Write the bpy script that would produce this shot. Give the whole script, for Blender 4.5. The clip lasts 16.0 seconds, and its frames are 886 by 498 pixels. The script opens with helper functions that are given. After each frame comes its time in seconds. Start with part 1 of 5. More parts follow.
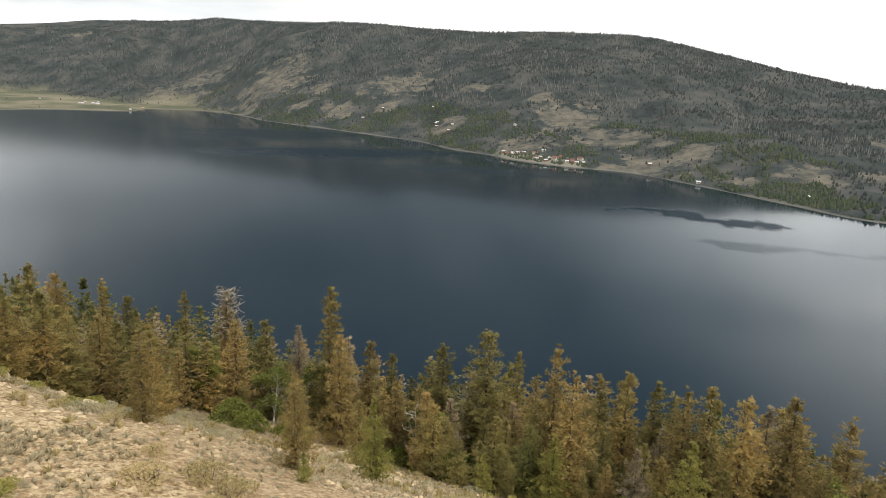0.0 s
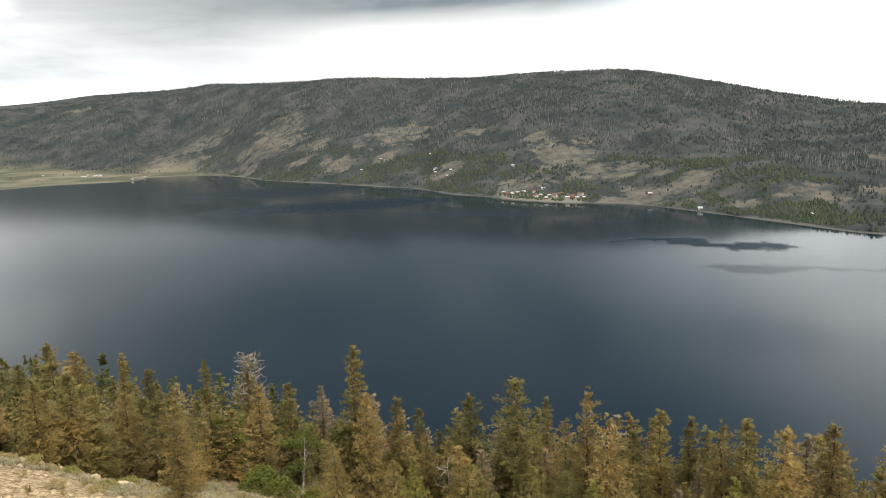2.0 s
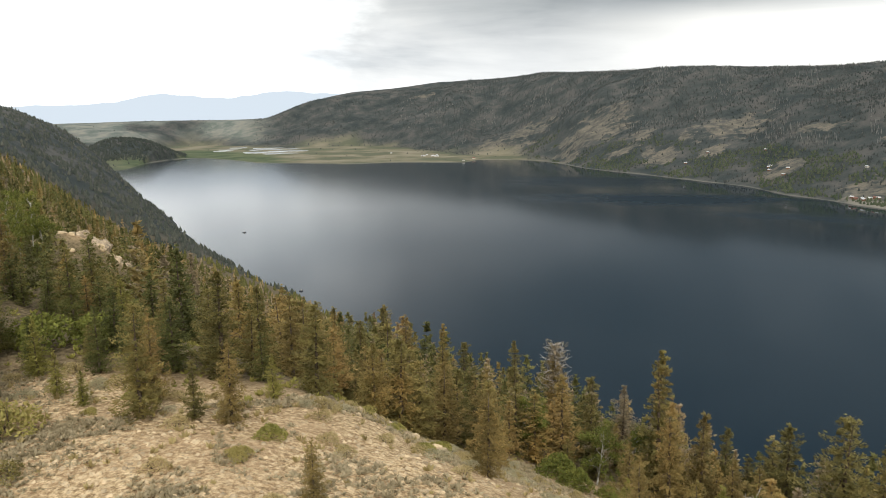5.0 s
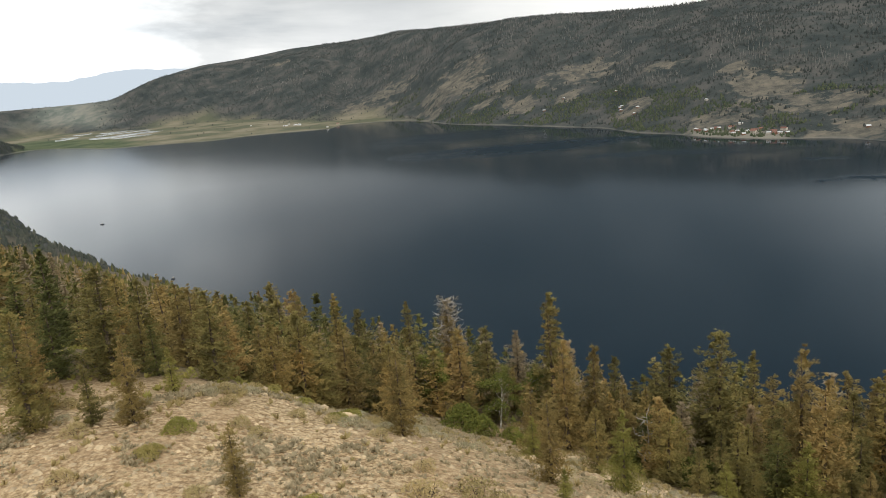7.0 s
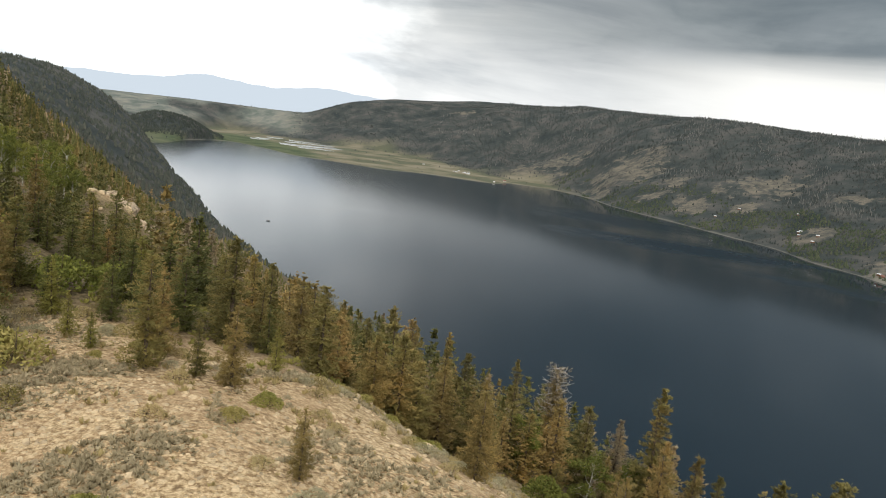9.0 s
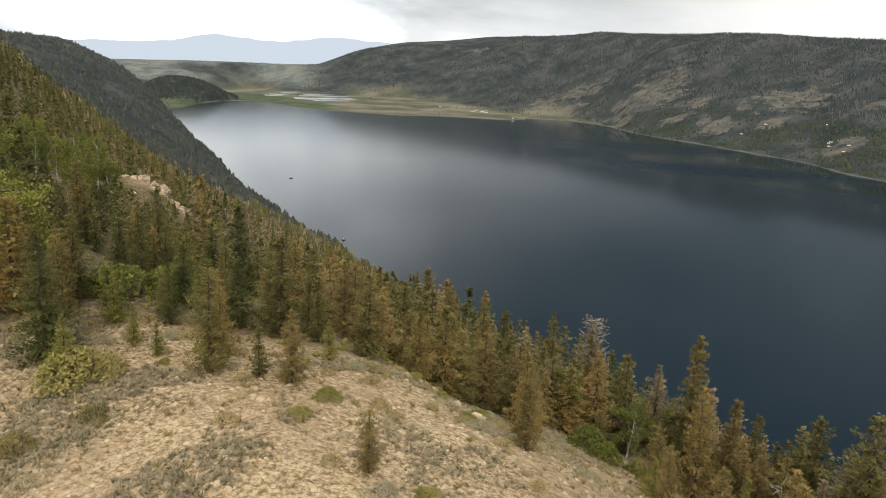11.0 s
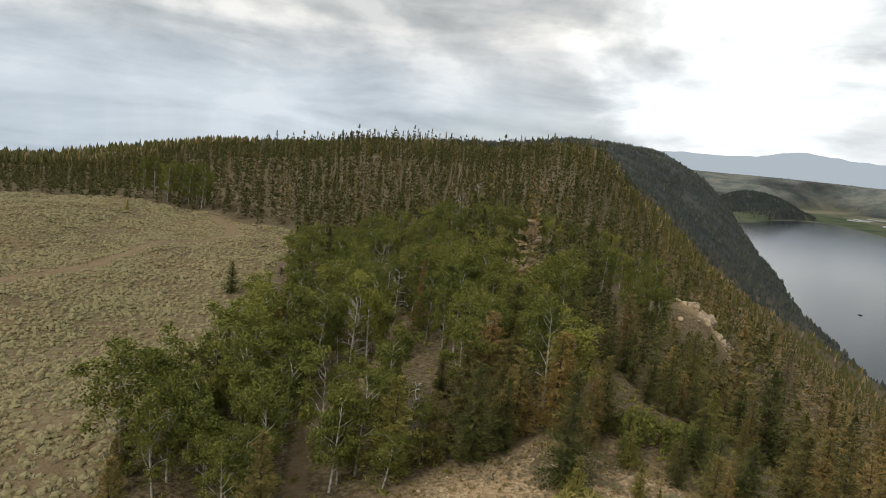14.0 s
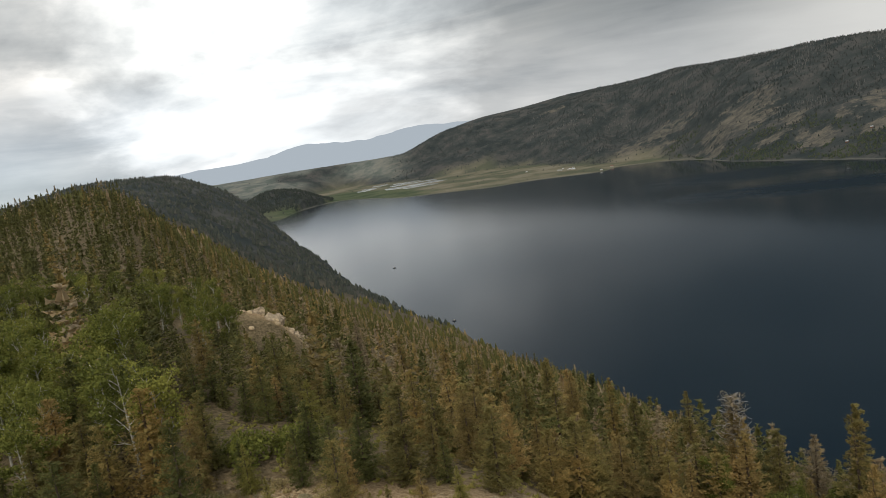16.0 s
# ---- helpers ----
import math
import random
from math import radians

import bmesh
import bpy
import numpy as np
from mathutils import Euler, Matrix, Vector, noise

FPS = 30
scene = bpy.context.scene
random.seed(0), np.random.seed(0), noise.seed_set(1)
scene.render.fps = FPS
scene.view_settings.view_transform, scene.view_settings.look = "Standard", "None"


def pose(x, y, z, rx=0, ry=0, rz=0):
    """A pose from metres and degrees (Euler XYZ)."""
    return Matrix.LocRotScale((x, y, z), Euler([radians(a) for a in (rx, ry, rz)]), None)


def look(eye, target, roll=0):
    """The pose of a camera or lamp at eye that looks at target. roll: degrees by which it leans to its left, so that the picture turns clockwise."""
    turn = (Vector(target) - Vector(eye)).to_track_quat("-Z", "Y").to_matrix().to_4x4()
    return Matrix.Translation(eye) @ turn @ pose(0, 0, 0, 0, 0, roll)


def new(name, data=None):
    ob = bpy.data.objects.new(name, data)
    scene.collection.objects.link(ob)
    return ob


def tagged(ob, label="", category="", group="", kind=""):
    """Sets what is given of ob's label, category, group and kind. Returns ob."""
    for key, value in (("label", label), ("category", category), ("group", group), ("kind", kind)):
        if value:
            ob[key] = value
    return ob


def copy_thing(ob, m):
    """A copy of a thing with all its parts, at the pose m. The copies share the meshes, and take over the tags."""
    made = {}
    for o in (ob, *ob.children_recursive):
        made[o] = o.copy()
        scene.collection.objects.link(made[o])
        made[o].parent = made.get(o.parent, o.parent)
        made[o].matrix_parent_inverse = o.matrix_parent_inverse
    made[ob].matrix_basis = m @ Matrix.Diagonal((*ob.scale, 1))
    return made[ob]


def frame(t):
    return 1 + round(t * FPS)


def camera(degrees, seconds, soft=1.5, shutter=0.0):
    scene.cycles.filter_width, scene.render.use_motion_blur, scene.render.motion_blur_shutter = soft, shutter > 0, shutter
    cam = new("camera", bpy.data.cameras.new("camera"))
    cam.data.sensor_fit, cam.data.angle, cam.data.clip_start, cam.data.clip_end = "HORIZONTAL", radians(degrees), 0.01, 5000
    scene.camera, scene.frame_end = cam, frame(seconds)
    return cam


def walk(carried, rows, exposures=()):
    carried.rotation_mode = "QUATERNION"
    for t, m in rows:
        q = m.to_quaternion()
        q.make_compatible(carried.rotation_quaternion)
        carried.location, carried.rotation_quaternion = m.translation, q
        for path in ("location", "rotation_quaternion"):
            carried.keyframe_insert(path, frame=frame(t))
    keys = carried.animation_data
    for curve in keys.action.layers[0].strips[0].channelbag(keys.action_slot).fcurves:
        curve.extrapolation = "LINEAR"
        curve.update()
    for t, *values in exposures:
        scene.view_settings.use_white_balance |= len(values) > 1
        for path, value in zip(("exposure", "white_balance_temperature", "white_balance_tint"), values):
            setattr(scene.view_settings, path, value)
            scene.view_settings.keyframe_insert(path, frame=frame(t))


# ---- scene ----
cam = camera(62.19, 16.0, soft=0.6)
PATH = [
    (0, pose(-0.00, 0.00, 180.00, 76.21, -2.29, 0.00)),
    (0.5, pose(-0.19, -0.16, 180.07, 76.32, -1.26, 0.06)),
    (1, pose(-0.37, -0.18, 180.35, 76.04, -0.45, 0.13)),
    (1.5, pose(-0.57, -0.06, 180.67, 76.67, 2.06, 0.06)),
    (2, pose(-0.88, -0.04, 180.50, 79.71, 2.07, -0.46)),
    (2.5, pose(-1.07, -0.11, 180.76, 78.26, 4.83, -0.30)),
    (3, pose(-1.53, -0.31, 180.84, 78.93, 4.72, 5.39)),
    (3.5, pose(-1.41, -0.56, 180.91, 78.66, 3.56, 16.10)),
    (4, pose(-1.12, -0.66, 181.18, 78.95, 0.51, 22.67)),
    (4.2, pose(-1.17, -0.55, 180.99, 78.61, 0.74, 24.46)),
    (6.3, pose(-1.62, 0.49, 181.14, 81.66, 3.91, 19.09)),
    (6.5, pose(-1.65, 0.06, 180.98, 81.02, 5.09, 15.27)),
    (7, pose(-2.03, -0.43, 181.15, 76.04, 5.00, 13.36)),
    (7.5, pose(-1.81, -0.43, 180.90, 75.67, 6.91, 13.01)),
    (8, pose(-1.69, -0.14, 180.44, 78.61, 4.03, 11.94)),
    (8.5, pose(-1.60, -0.02, 180.00, 81.15, -3.55, 19.43)),
    (9, pose(-1.24, -0.30, 180.18, 80.56, -7.26, 27.04)),
    (9.2, pose(-1.21, -1.00, 180.44, 78.94, -4.70, 27.74)),
    (11.3, pose(-1.41, -1.60, 182.89, 76.08, -1.74, 28.47)),
    (11.5, pose(-1.35, -1.57, 183.04, 77.23, -1.35, 30.10)),
    (12, pose(-1.44, -1.57, 183.54, 79.69, 2.50, 38.71)),
    (12.5, pose(-1.65, -1.09, 183.95, 82.37, -0.15, 51.90)),
    (13, pose(-0.85, -1.14, 184.90, 82.87, -4.73, 64.55)),
    (13.5, pose(-0.72, -1.35, 185.51, 81.91, -8.18, 71.32)),
    (14, pose(-0.85, -1.40, 186.16, 81.32, -5.95, 70.69)),
    (14.5, pose(-1.16, -1.13, 186.40, 82.83, -5.26, 68.06)),
    (15, pose(-2.19, -0.80, 186.48, 83.16, -1.42, 53.79)),
    (15.5, pose(-1.77, -1.10, 186.13, 82.82, 2.65, 42.47)),
    (16, pose(-1.67, -0.59, 185.90, 81.81, 8.72, 34.25)),
]
walk(cam, PATH, exposures=[(0, 0.76), (2.5, 0.85), (4.2, 0.75), (6.3, 0.48), (7.0, 0.46), (8.0, 0.52), (9.2, 0.52), (11.5, 0.48), (12.5, 0.52), (13.5, 0.03), (14.5, -0.14), (15.0, -0.25), (15.5, -0.2), (16.0, -0.15)])

# ---- light: an overcast sky with a low, veiled sun ----
def node(tree, kind, **sets):
    n = tree.nodes.new(kind)
    for key, value in sets.items():
        if key == "op":
            n.operation = value
        elif key == "blend":
            n.blend_type = value
        elif key == "dtype":
            n.data_type = value
        else:
            n.inputs[key.replace("_", " ")].default_value = value
    return n


def wire(tree, *pairs):
    for a, b in pairs:
        tree.links.new(a, b)


def math_node(tree, op, a, b=None, c=None):
    n = tree.nodes.new("ShaderNodeMath")
    n.operation = op
    for i, v in enumerate((a, b, c)):
        if v is None:
            continue
        if isinstance(v, (int, float)):
            n.inputs[i].default_value = v
        else:
            tree.links.new(v, n.inputs[i])
    return n.outputs[0]


def ramp(tree, value, *stops):
    n = tree.nodes.new("ShaderNodeValToRGB")
    while len(n.color_ramp.elements) < len(stops):
        n.color_ramp.elements.new(0.5)
    for e, (p, c) in zip(n.color_ramp.elements, stops):
        e.position = p
        e.color = (c, c, c, 1) if isinstance(c, (int, float)) else (*c, 1)
    tree.links.new(value, n.inputs[0])
    return n.outputs[0]


def mix(tree, fac, a, b, blend="MIX"):
    n = tree.nodes.new("ShaderNodeMix")
    n.data_type, n.blend_type = "RGBA", blend
    for sock, v in ((n.inputs[0], fac), (n.inputs[6], a), (n.inputs[7], b)):
        if isinstance(v, (int, float)):
            sock.default_value = v
        elif isinstance(v, tuple):
            sock.default_value = (*v, 1)
        else:
            tree.links.new(v, sock)
    return n.outputs[2]


def noise_tex(tree, vector, scale, detail=4.0, rough=0.55, distort=0.0):
    n = tree.nodes.new("ShaderNodeTexNoise")
    n.inputs["Scale"].default_value, n.inputs["Detail"].default_value = scale, detail
    n.inputs["Roughness"].default_value, n.inputs["Distortion"].default_value = rough, distort
    if vector is not None:
        tree.links.new(vector, n.inputs["Vector"])
    return n.outputs[0]


SUN_BEARING, SUN_HEIGHT = radians(150), radians(42)
sky = bpy.data.worlds.new("sky")
scene.world = sky
sky.use_nodes = True
st = sky.node_tree
st.nodes.clear()
air = st.nodes.new("ShaderNodeTexSky")
air.sky_type, air.sun_disc = "NISHITA", False
air.sun_elevation, air.sun_rotation = SUN_HEIGHT, SUN_BEARING
air.dust_density, air.altitude = 2.0, 2700
coord = st.nodes.new("ShaderNodeTexCoord")
split = st.nodes.new("ShaderNodeSeparateXYZ")
wire(st, (coord.outputs["Generated"], split.inputs[0]))
dx, dy, dz = split.outputs
up = math_node(st, "ADD", math_node(st, "MAXIMUM", dz, 0.0), 0.36)
plane = st.nodes.new("ShaderNodeCombineXYZ")
wire(st, (math_node(st, "DIVIDE", dx, up), plane.inputs[0]), (math_node(st, "DIVIDE", dy, up), plane.inputs[1]))
billow = noise_tex(st, plane.outputs[0], 2.3, 7.0, 0.55, 0.15)
broad = noise_tex(st, plane.outputs[0], 0.42, 2.0, 0.5, 0.2)
lump = math_node(st, "ADD", math_node(st, "MULTIPLY", billow, 0.78), math_node(st, "MULTIPLY", broad, 0.22))
cloud = ramp(st, lump, (0.40, (0.46, 0.48, 0.49)), (0.48, (0.60, 0.62, 0.62)), (0.53, (0.70, 0.71, 0.70)), (0.60, (0.95, 0.94, 0.91)))
low = ramp(st, dz, (0.0, 1.0), (0.07, 0.8), (0.14, 0.0))
haze = mix(st, ramp(st, math_node(st, "MULTIPLY", dx, -1.0), (0.78, 0.0), (0.97, 1.0)), (0.74, 0.76, 0.77), (0.56, 0.66, 0.76))
# dark patch added to the sky, mostly above the view, to darken lake reflections
patch_aim = node(st, "ShaderNodeVectorMath", op="DOT_PRODUCT")
patch_aim.inputs[1].default_value = (0.0, 0.87, 0.49)
wire(st, (coord.outputs["Generated"], patch_aim.inputs[0]))
dark_patch = math_node(st, "ADD", patch_aim.outputs["Value"], math_node(st, "MULTIPLY", math_node(st, "SUBTRACT", billow, 0.5), 0.22))
dark_patch = ramp(st, dark_patch, (0.80, 0.0), (0.94, 0.92))
cloud = mix(st, dark_patch, cloud, mix(st, billow, (0.076, 0.104, 0.124), (0.20, 0.234, 0.252)))
cloud = mix(st, math_node(st, "MULTIPLY", low, 0.72), cloud, haze)


def glow(bearing, rise, start, full, gain):
    lobe = node(st, "ShaderNodeVectorMath", op="DOT_PRODUCT")
    a, e = radians(bearing), radians(rise)
    lobe.inputs[1].default_value = (-math.sin(a) * math.cos(e), math.cos(a) * math.cos(e), math.sin(e))
    wire(st, (coord.outputs["Generated"], lobe.inputs[0]))
    q = math_node(st, "ADD", lobe.outputs["Value"], math_node(st, "MULTIPLY", math_node(st, "SUBTRACT", billow, 0.5), 0.08))
    return ramp(st, q, (start, 1.0), (full, 1.0 + gain))


# thin cloud that the light shines through
cloud = mix(st, 1.0, cloud, glow(45, 10, 0.96, 0.994, 0.85), "MULTIPLY")
cloud = mix(st, 1.0, cloud, glow(-27, 11, 0.95, 0.995, 0.8), "MULTIPLY")
# a rain-grey veil over the far hill, and long streaks of cloud
cloud = mix(st, 1.0, cloud, glow(22, 9, 0.91, 0.985, -0.16), "MULTIPLY")
lie = st.nodes.new("ShaderNodeMapping")
lie.inputs["Scale"].default_value = (2.2, 2.2, 15.0)
wire(st, (coord.outputs["Generated"], lie.inputs["Vector"]))
streak = noise_tex(st, lie.outputs[0], 1.25, 6.0, 0.55, 0.5)
cloud = mix(st, 1.0, cloud, ramp(st, streak, (0.36, (0.80, 0.82, 0.84)), (0.48, (1.0, 1.0, 1.0)), (0.60, (1.14, 1.13, 1.12))), "MULTIPLY")
# the bright strip of open sky under the rain cloud, over the hill's crest
strip = ramp(st, math_node(st, "ADD", dz, math_node(st, "MULTIPLY", math_node(st, "SUBTRACT", streak, 0.5), 0.05)), (0.02, 1.0), (0.105, 1.0), (0.135, 0.0))
strip = math_node(st, "MULTIPLY", strip, ramp(st, math_node(st, "ADD", dx, 0.5), (0.22, 0.0), (0.42, 0.85)))
cloud = mix(st, math_node(st, "MULTIPLY", strip, 0.8), cloud, (0.86, 0.85, 0.81))
gap = ramp(st, noise_tex(st, plane.outputs[0], 0.33, 3.0), (0.60, 0.0), (0.72, 0.25))
airy = mix(st, 1.0, air.outputs[0], (0.11, 0.11, 0.11), "MULTIPLY")
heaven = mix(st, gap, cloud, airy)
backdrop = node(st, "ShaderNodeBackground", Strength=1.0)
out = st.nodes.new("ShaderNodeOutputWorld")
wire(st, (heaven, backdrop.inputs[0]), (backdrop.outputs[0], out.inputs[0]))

sun_lamp = bpy.data.lights.new("sun", "SUN")
sun_lamp.energy, sun_lamp.angle, sun_lamp.color = 1.3, radians(14), (1.0, 0.94, 0.85)
sun = new("sun", sun_lamp)
sun.matrix_world = look((0, 0, 900), (0 - 600 * math.sin(SUN_BEARING), 0 - 600 * math.cos(SUN_BEARING), 900 - 600 * math.tan(SUN_HEIGHT)))



# ---- the lie of the land ----
EYE_Z = 180.0


def pchip(x, xs, ys):
    """Smooth, monotone interpolation through knots."""
    xs, ys = np.asarray(xs, float), np.asarray(ys, float)
    h, d = np.diff(xs), np.diff(ys) / np.diff(xs)
    m = np.zeros_like(ys)
    m[1:-1] = np.where(d[:-1] * d[1:] > 0, 2 * d[:-1] * d[1:] / (d[:-1] + d[1:] + 1e-12), 0)
    m[0], m[-1] = d[0], d[-1]
    x = np.clip(x, xs[0], xs[-1])
    i = np.clip(np.searchsorted(xs, x) - 1, 0, len(h) - 1)
    q = (x - xs[i]) / h[i]
    return ((1 + 2 * q) * (1 - q) ** 2 * ys[i] + q * (1 - q) ** 2 * h[i] * m[i]
            + q * q * (3 - 2 * q) * ys[i + 1] + q * q * (q - 1) * h[i] * m[i + 1])


def smooth(a, b, x):
    q = np.clip((x - a) / (b - a), 0, 1)
    return q * q * (3 - 2 * q)


def hash2(ix, iy, seed):
    n = np.sin(ix * 127.1 + iy * 311.7 + seed * 74.7) * 43758.5453
    return n - np.floor(n)


def noise2(x, y, seed=0):
    ix, iy = np.floor(x), np.floor(y)
    fx, fy = x - ix, y - iy
    fx, fy = fx * fx * (3 - 2 * fx), fy * fy * (3 - 2 * fy)
    a, b = hash2(ix, iy, seed), hash2(ix + 1, iy, seed)
    c, d = hash2(ix, iy + 1, seed), hash2(ix + 1, iy + 1, seed)
    return (a * (1 - fx) + b * fx) * (1 - fy) + (c * (1 - fx) + d * fx) * fy - 0.5


def fbm(x, y, octaves, seed=0):
    v, amp = 0.0, 1.0
    for o in range(octaves):
        v = v + amp * noise2(x, y, seed + o)
        x, y, amp = x * 2.03 + 11.3, y * 2.03 - 7.7, amp * 0.5
    return v


# the lake's far shore, the foot and the crest of the hill behind it, by bearing (degrees to the left of ahead)
SHORE = ([-128, -90, -60, -31.5, -25, -19.7, -14, -10.3, -6, -3.5, -1, 1.9, 5, 8, 13, 16, 19, 21.4, 22.6, 28, 31, 35, 38, 40, 42.8, 45.5, 48, 52],
         [4200, 2200, 1136, 1149, 1234, 1340, 1455, 1477, 1544, 1630, 1698, 1869, 1978, 2113, 2366, 2675, 2814, 2829, 2696, 2746, 2710, 2814, 2901, 3122, 3367, 3170, 2746, 2746])
FOOT = ([-128, -10, 5, 10, 14, 18, 22, 26, 31, 38, 60], [0, 0, 0, 0, 25, 130, 380, 700, 1000, 950, 600])
CREST = ([-128, -60, -31, -25, -20, -12.5, -10, -5, -2, 5.5, 12, 16, 20, 23, 26.9, 30.7, 32, 34.2, 35.7, 38, 45, 60],
         [-1, -0.5, -0.15, 0.85, 1.95, 3.13, 3.12, 2.95, 2.9, 3.08, 2.98, 2.95, 2.55, 2.45, 2.05, 1.7, 1.5, 1.0, 0.5, -0.2, -0.25, -0.4])
SLOPE = ([-5000, -2000, -700, -330, -120, -60, -30, -5, 6, 13, 20, 30, 40, 50, 60, 80, 100],
         [-420, -230, -62, -26, -18.5, -20.5, -16.5, -11.9, -14.0, -17.2, -21.5, -26.5, -30.5, -33.5, -39, -54, -72])


def near_height(x, y):
    u, s = -0.79 * x + 0.62 * y, 0.62 * x + 0.79 * y
    edge = 165 + 95 * smooth(1100, 400, u) - 40 * smooth(2050, 2250, u) * smooth(2600, 2400, u)
    back = 0.3 * np.clip(u - 45, -100, 75) + 0.14 * np.clip(u - 120, 0, 180) + 0.08 * np.clip(u - 300, 0, 800)
    s1, edge = s + back, edge + back
    low = np.minimum(s1, 100.0)
    a = pchip(low, *SLOPE)
    a = np.where(s1 > 100, -72 - (s1 - 100) * (EYE_Z - 72) / (edge - 100), a)
    b = pchip(s, [-5000, -2000, -800, -370, -250, -120, 0, 86, 165, 260], [-450, -230, -50, 14, 33, 27, -20, -86, -180, -230])
    k = smooth(450, 2000, u)
    z = a * (1 - k) + b * k
    z = z - 15 * smooth(110, 330, u) * smooth(900, 500, u) * smooth(5, 60, s1)
    z = z + 12 * np.exp(-((x + 400) ** 2 + (y - 165) ** 2) / (2 * 125.0 ** 2)) * smooth(40, -60, s)
    z = z + 7.5 * np.exp(-((x + 93.6) ** 2 / 90 + (y - 75.8) ** 2 / 60))
    z = z - 150 * smooth(2350, 3300, u) * smooth(150, 100, s)
    bearing = np.degrees(np.arctan2(-x, y))
    z = z - 8.5 * smooth(84, 99, bearing) * smooth(160, 380, np.hypot(x, y)) * smooth(150, 130, bearing)
    z = z - 0.02 * np.clip(np.hypot(x, y) - 400, 0, 1500) * smooth(86, 100, bearing) * smooth(150, 130, bearing)
    rough = fbm(x / 28, y / 28, 4, 3) * 2.2 + fbm(x / 6, y / 6, 3, 9) * 0.45
    r = np.hypot(x, y)
    return EYE_Z + z + rough * (0.45 + 0.55 * smooth(20, 60, r)) + fbm(x / 160, y / 160, 3, 5) * 14 * smooth(150, 500, r)


def far_height(x, y):
    az, r = np.degrees(np.arctan2(-x, y)), np.hypot(x, y)
    d = pchip(az, *SHORE)
    foot = d + pchip(az, *FOOT)
    top = np.minimum(foot + 1350, np.maximum(4600, foot + 330))
    ztop = EYE_Z + np.tan(np.radians(pchip(az, *CREST))) * top - 7
    flat = np.clip(r - d, 0, None) * 0.022 * smooth(0, 30, r - d) + np.clip(r - d, 0, 12) * 0.15
    q = np.clip((r - foot) / (top - foot), 0, 1.0)
    rise = 0.5 * q + 0.5 * q * q * (3 - 2 * q)
    z0 = np.minimum(flat, 24)
    z = z0 + (ztop - z0) * rise
    over = np.clip(r - top, 0, None)
    z = z + np.where(over > 0, -over * 0.05, 0)
    bumps = fbm(x / 420, y / 420, 3, 21) * 62 + fbm(x / 90, y / 90, 2, 31) * 4
    z = z + bumps * smooth(0.02, 0.3, q) * smooth(1.0, 0.75, q) * smooth(60, 40, np.abs(az))
    z = z + fbm(x / 150, y / 150, 2, 41) * 5 * smooth(0.8, 1, q)
    z = z + 76 * np.exp(-np.abs((az - 47.2) / 2.9) ** 3 - ((r - 3380) / 220) ** 2) * smooth(0, 60, r - d)
    z = np.where(r < d, (r - d) * 0.2, z)
    return np.where((az > 52) | (az < -128), -400, z)


def height(x, y):
    bearing = np.abs(np.degrees(np.arctan2(-x, y)))
    bed = -12 - 260 * smooth(62, 80, bearing) * smooth(1100, 2600, np.hypot(x, y))
    return np.maximum(np.maximum(near_height(x, y), far_height(x, y)), bed)

# ---- materials ----
def material(name, rough=0.9, spec=0.3):
    m = bpy.data.materials.new(name)
    m.use_nodes = True
    t = m.node_tree
    b = t.nodes["Principled BSDF"]
    b.inputs["Roughness"].default_value = rough
    b.inputs["Specular IOR Level"].default_value = spec
    return m, t, b


def position(tree):
    return tree.nodes.new("ShaderNodeNewGeometry").outputs["Position"]


def attribute(tree, name):
    n = tree.nodes.new("ShaderNodeAttribute")
    n.attribute_name = name
    return n.outputs["Fac"]


def bump(tree, bsdf, height_socket, strength, distance):
    n = tree.nodes.new("ShaderNodeBump")
    n.inputs["Strength"].default_value, n.inputs["Distance"].default_value = strength, distance
    wire(tree, (height_socket, n.inputs["Height"]), (n.outputs[0], bsdf.inputs["Normal"]))


def cells(tree, vector, scale):
    n = tree.nodes.new("ShaderNodeTexVoronoi")
    n.inputs["Scale"].default_value = scale
    tree.links.new(vector, n.inputs["Vector"])
    return n.outputs["Distance"]


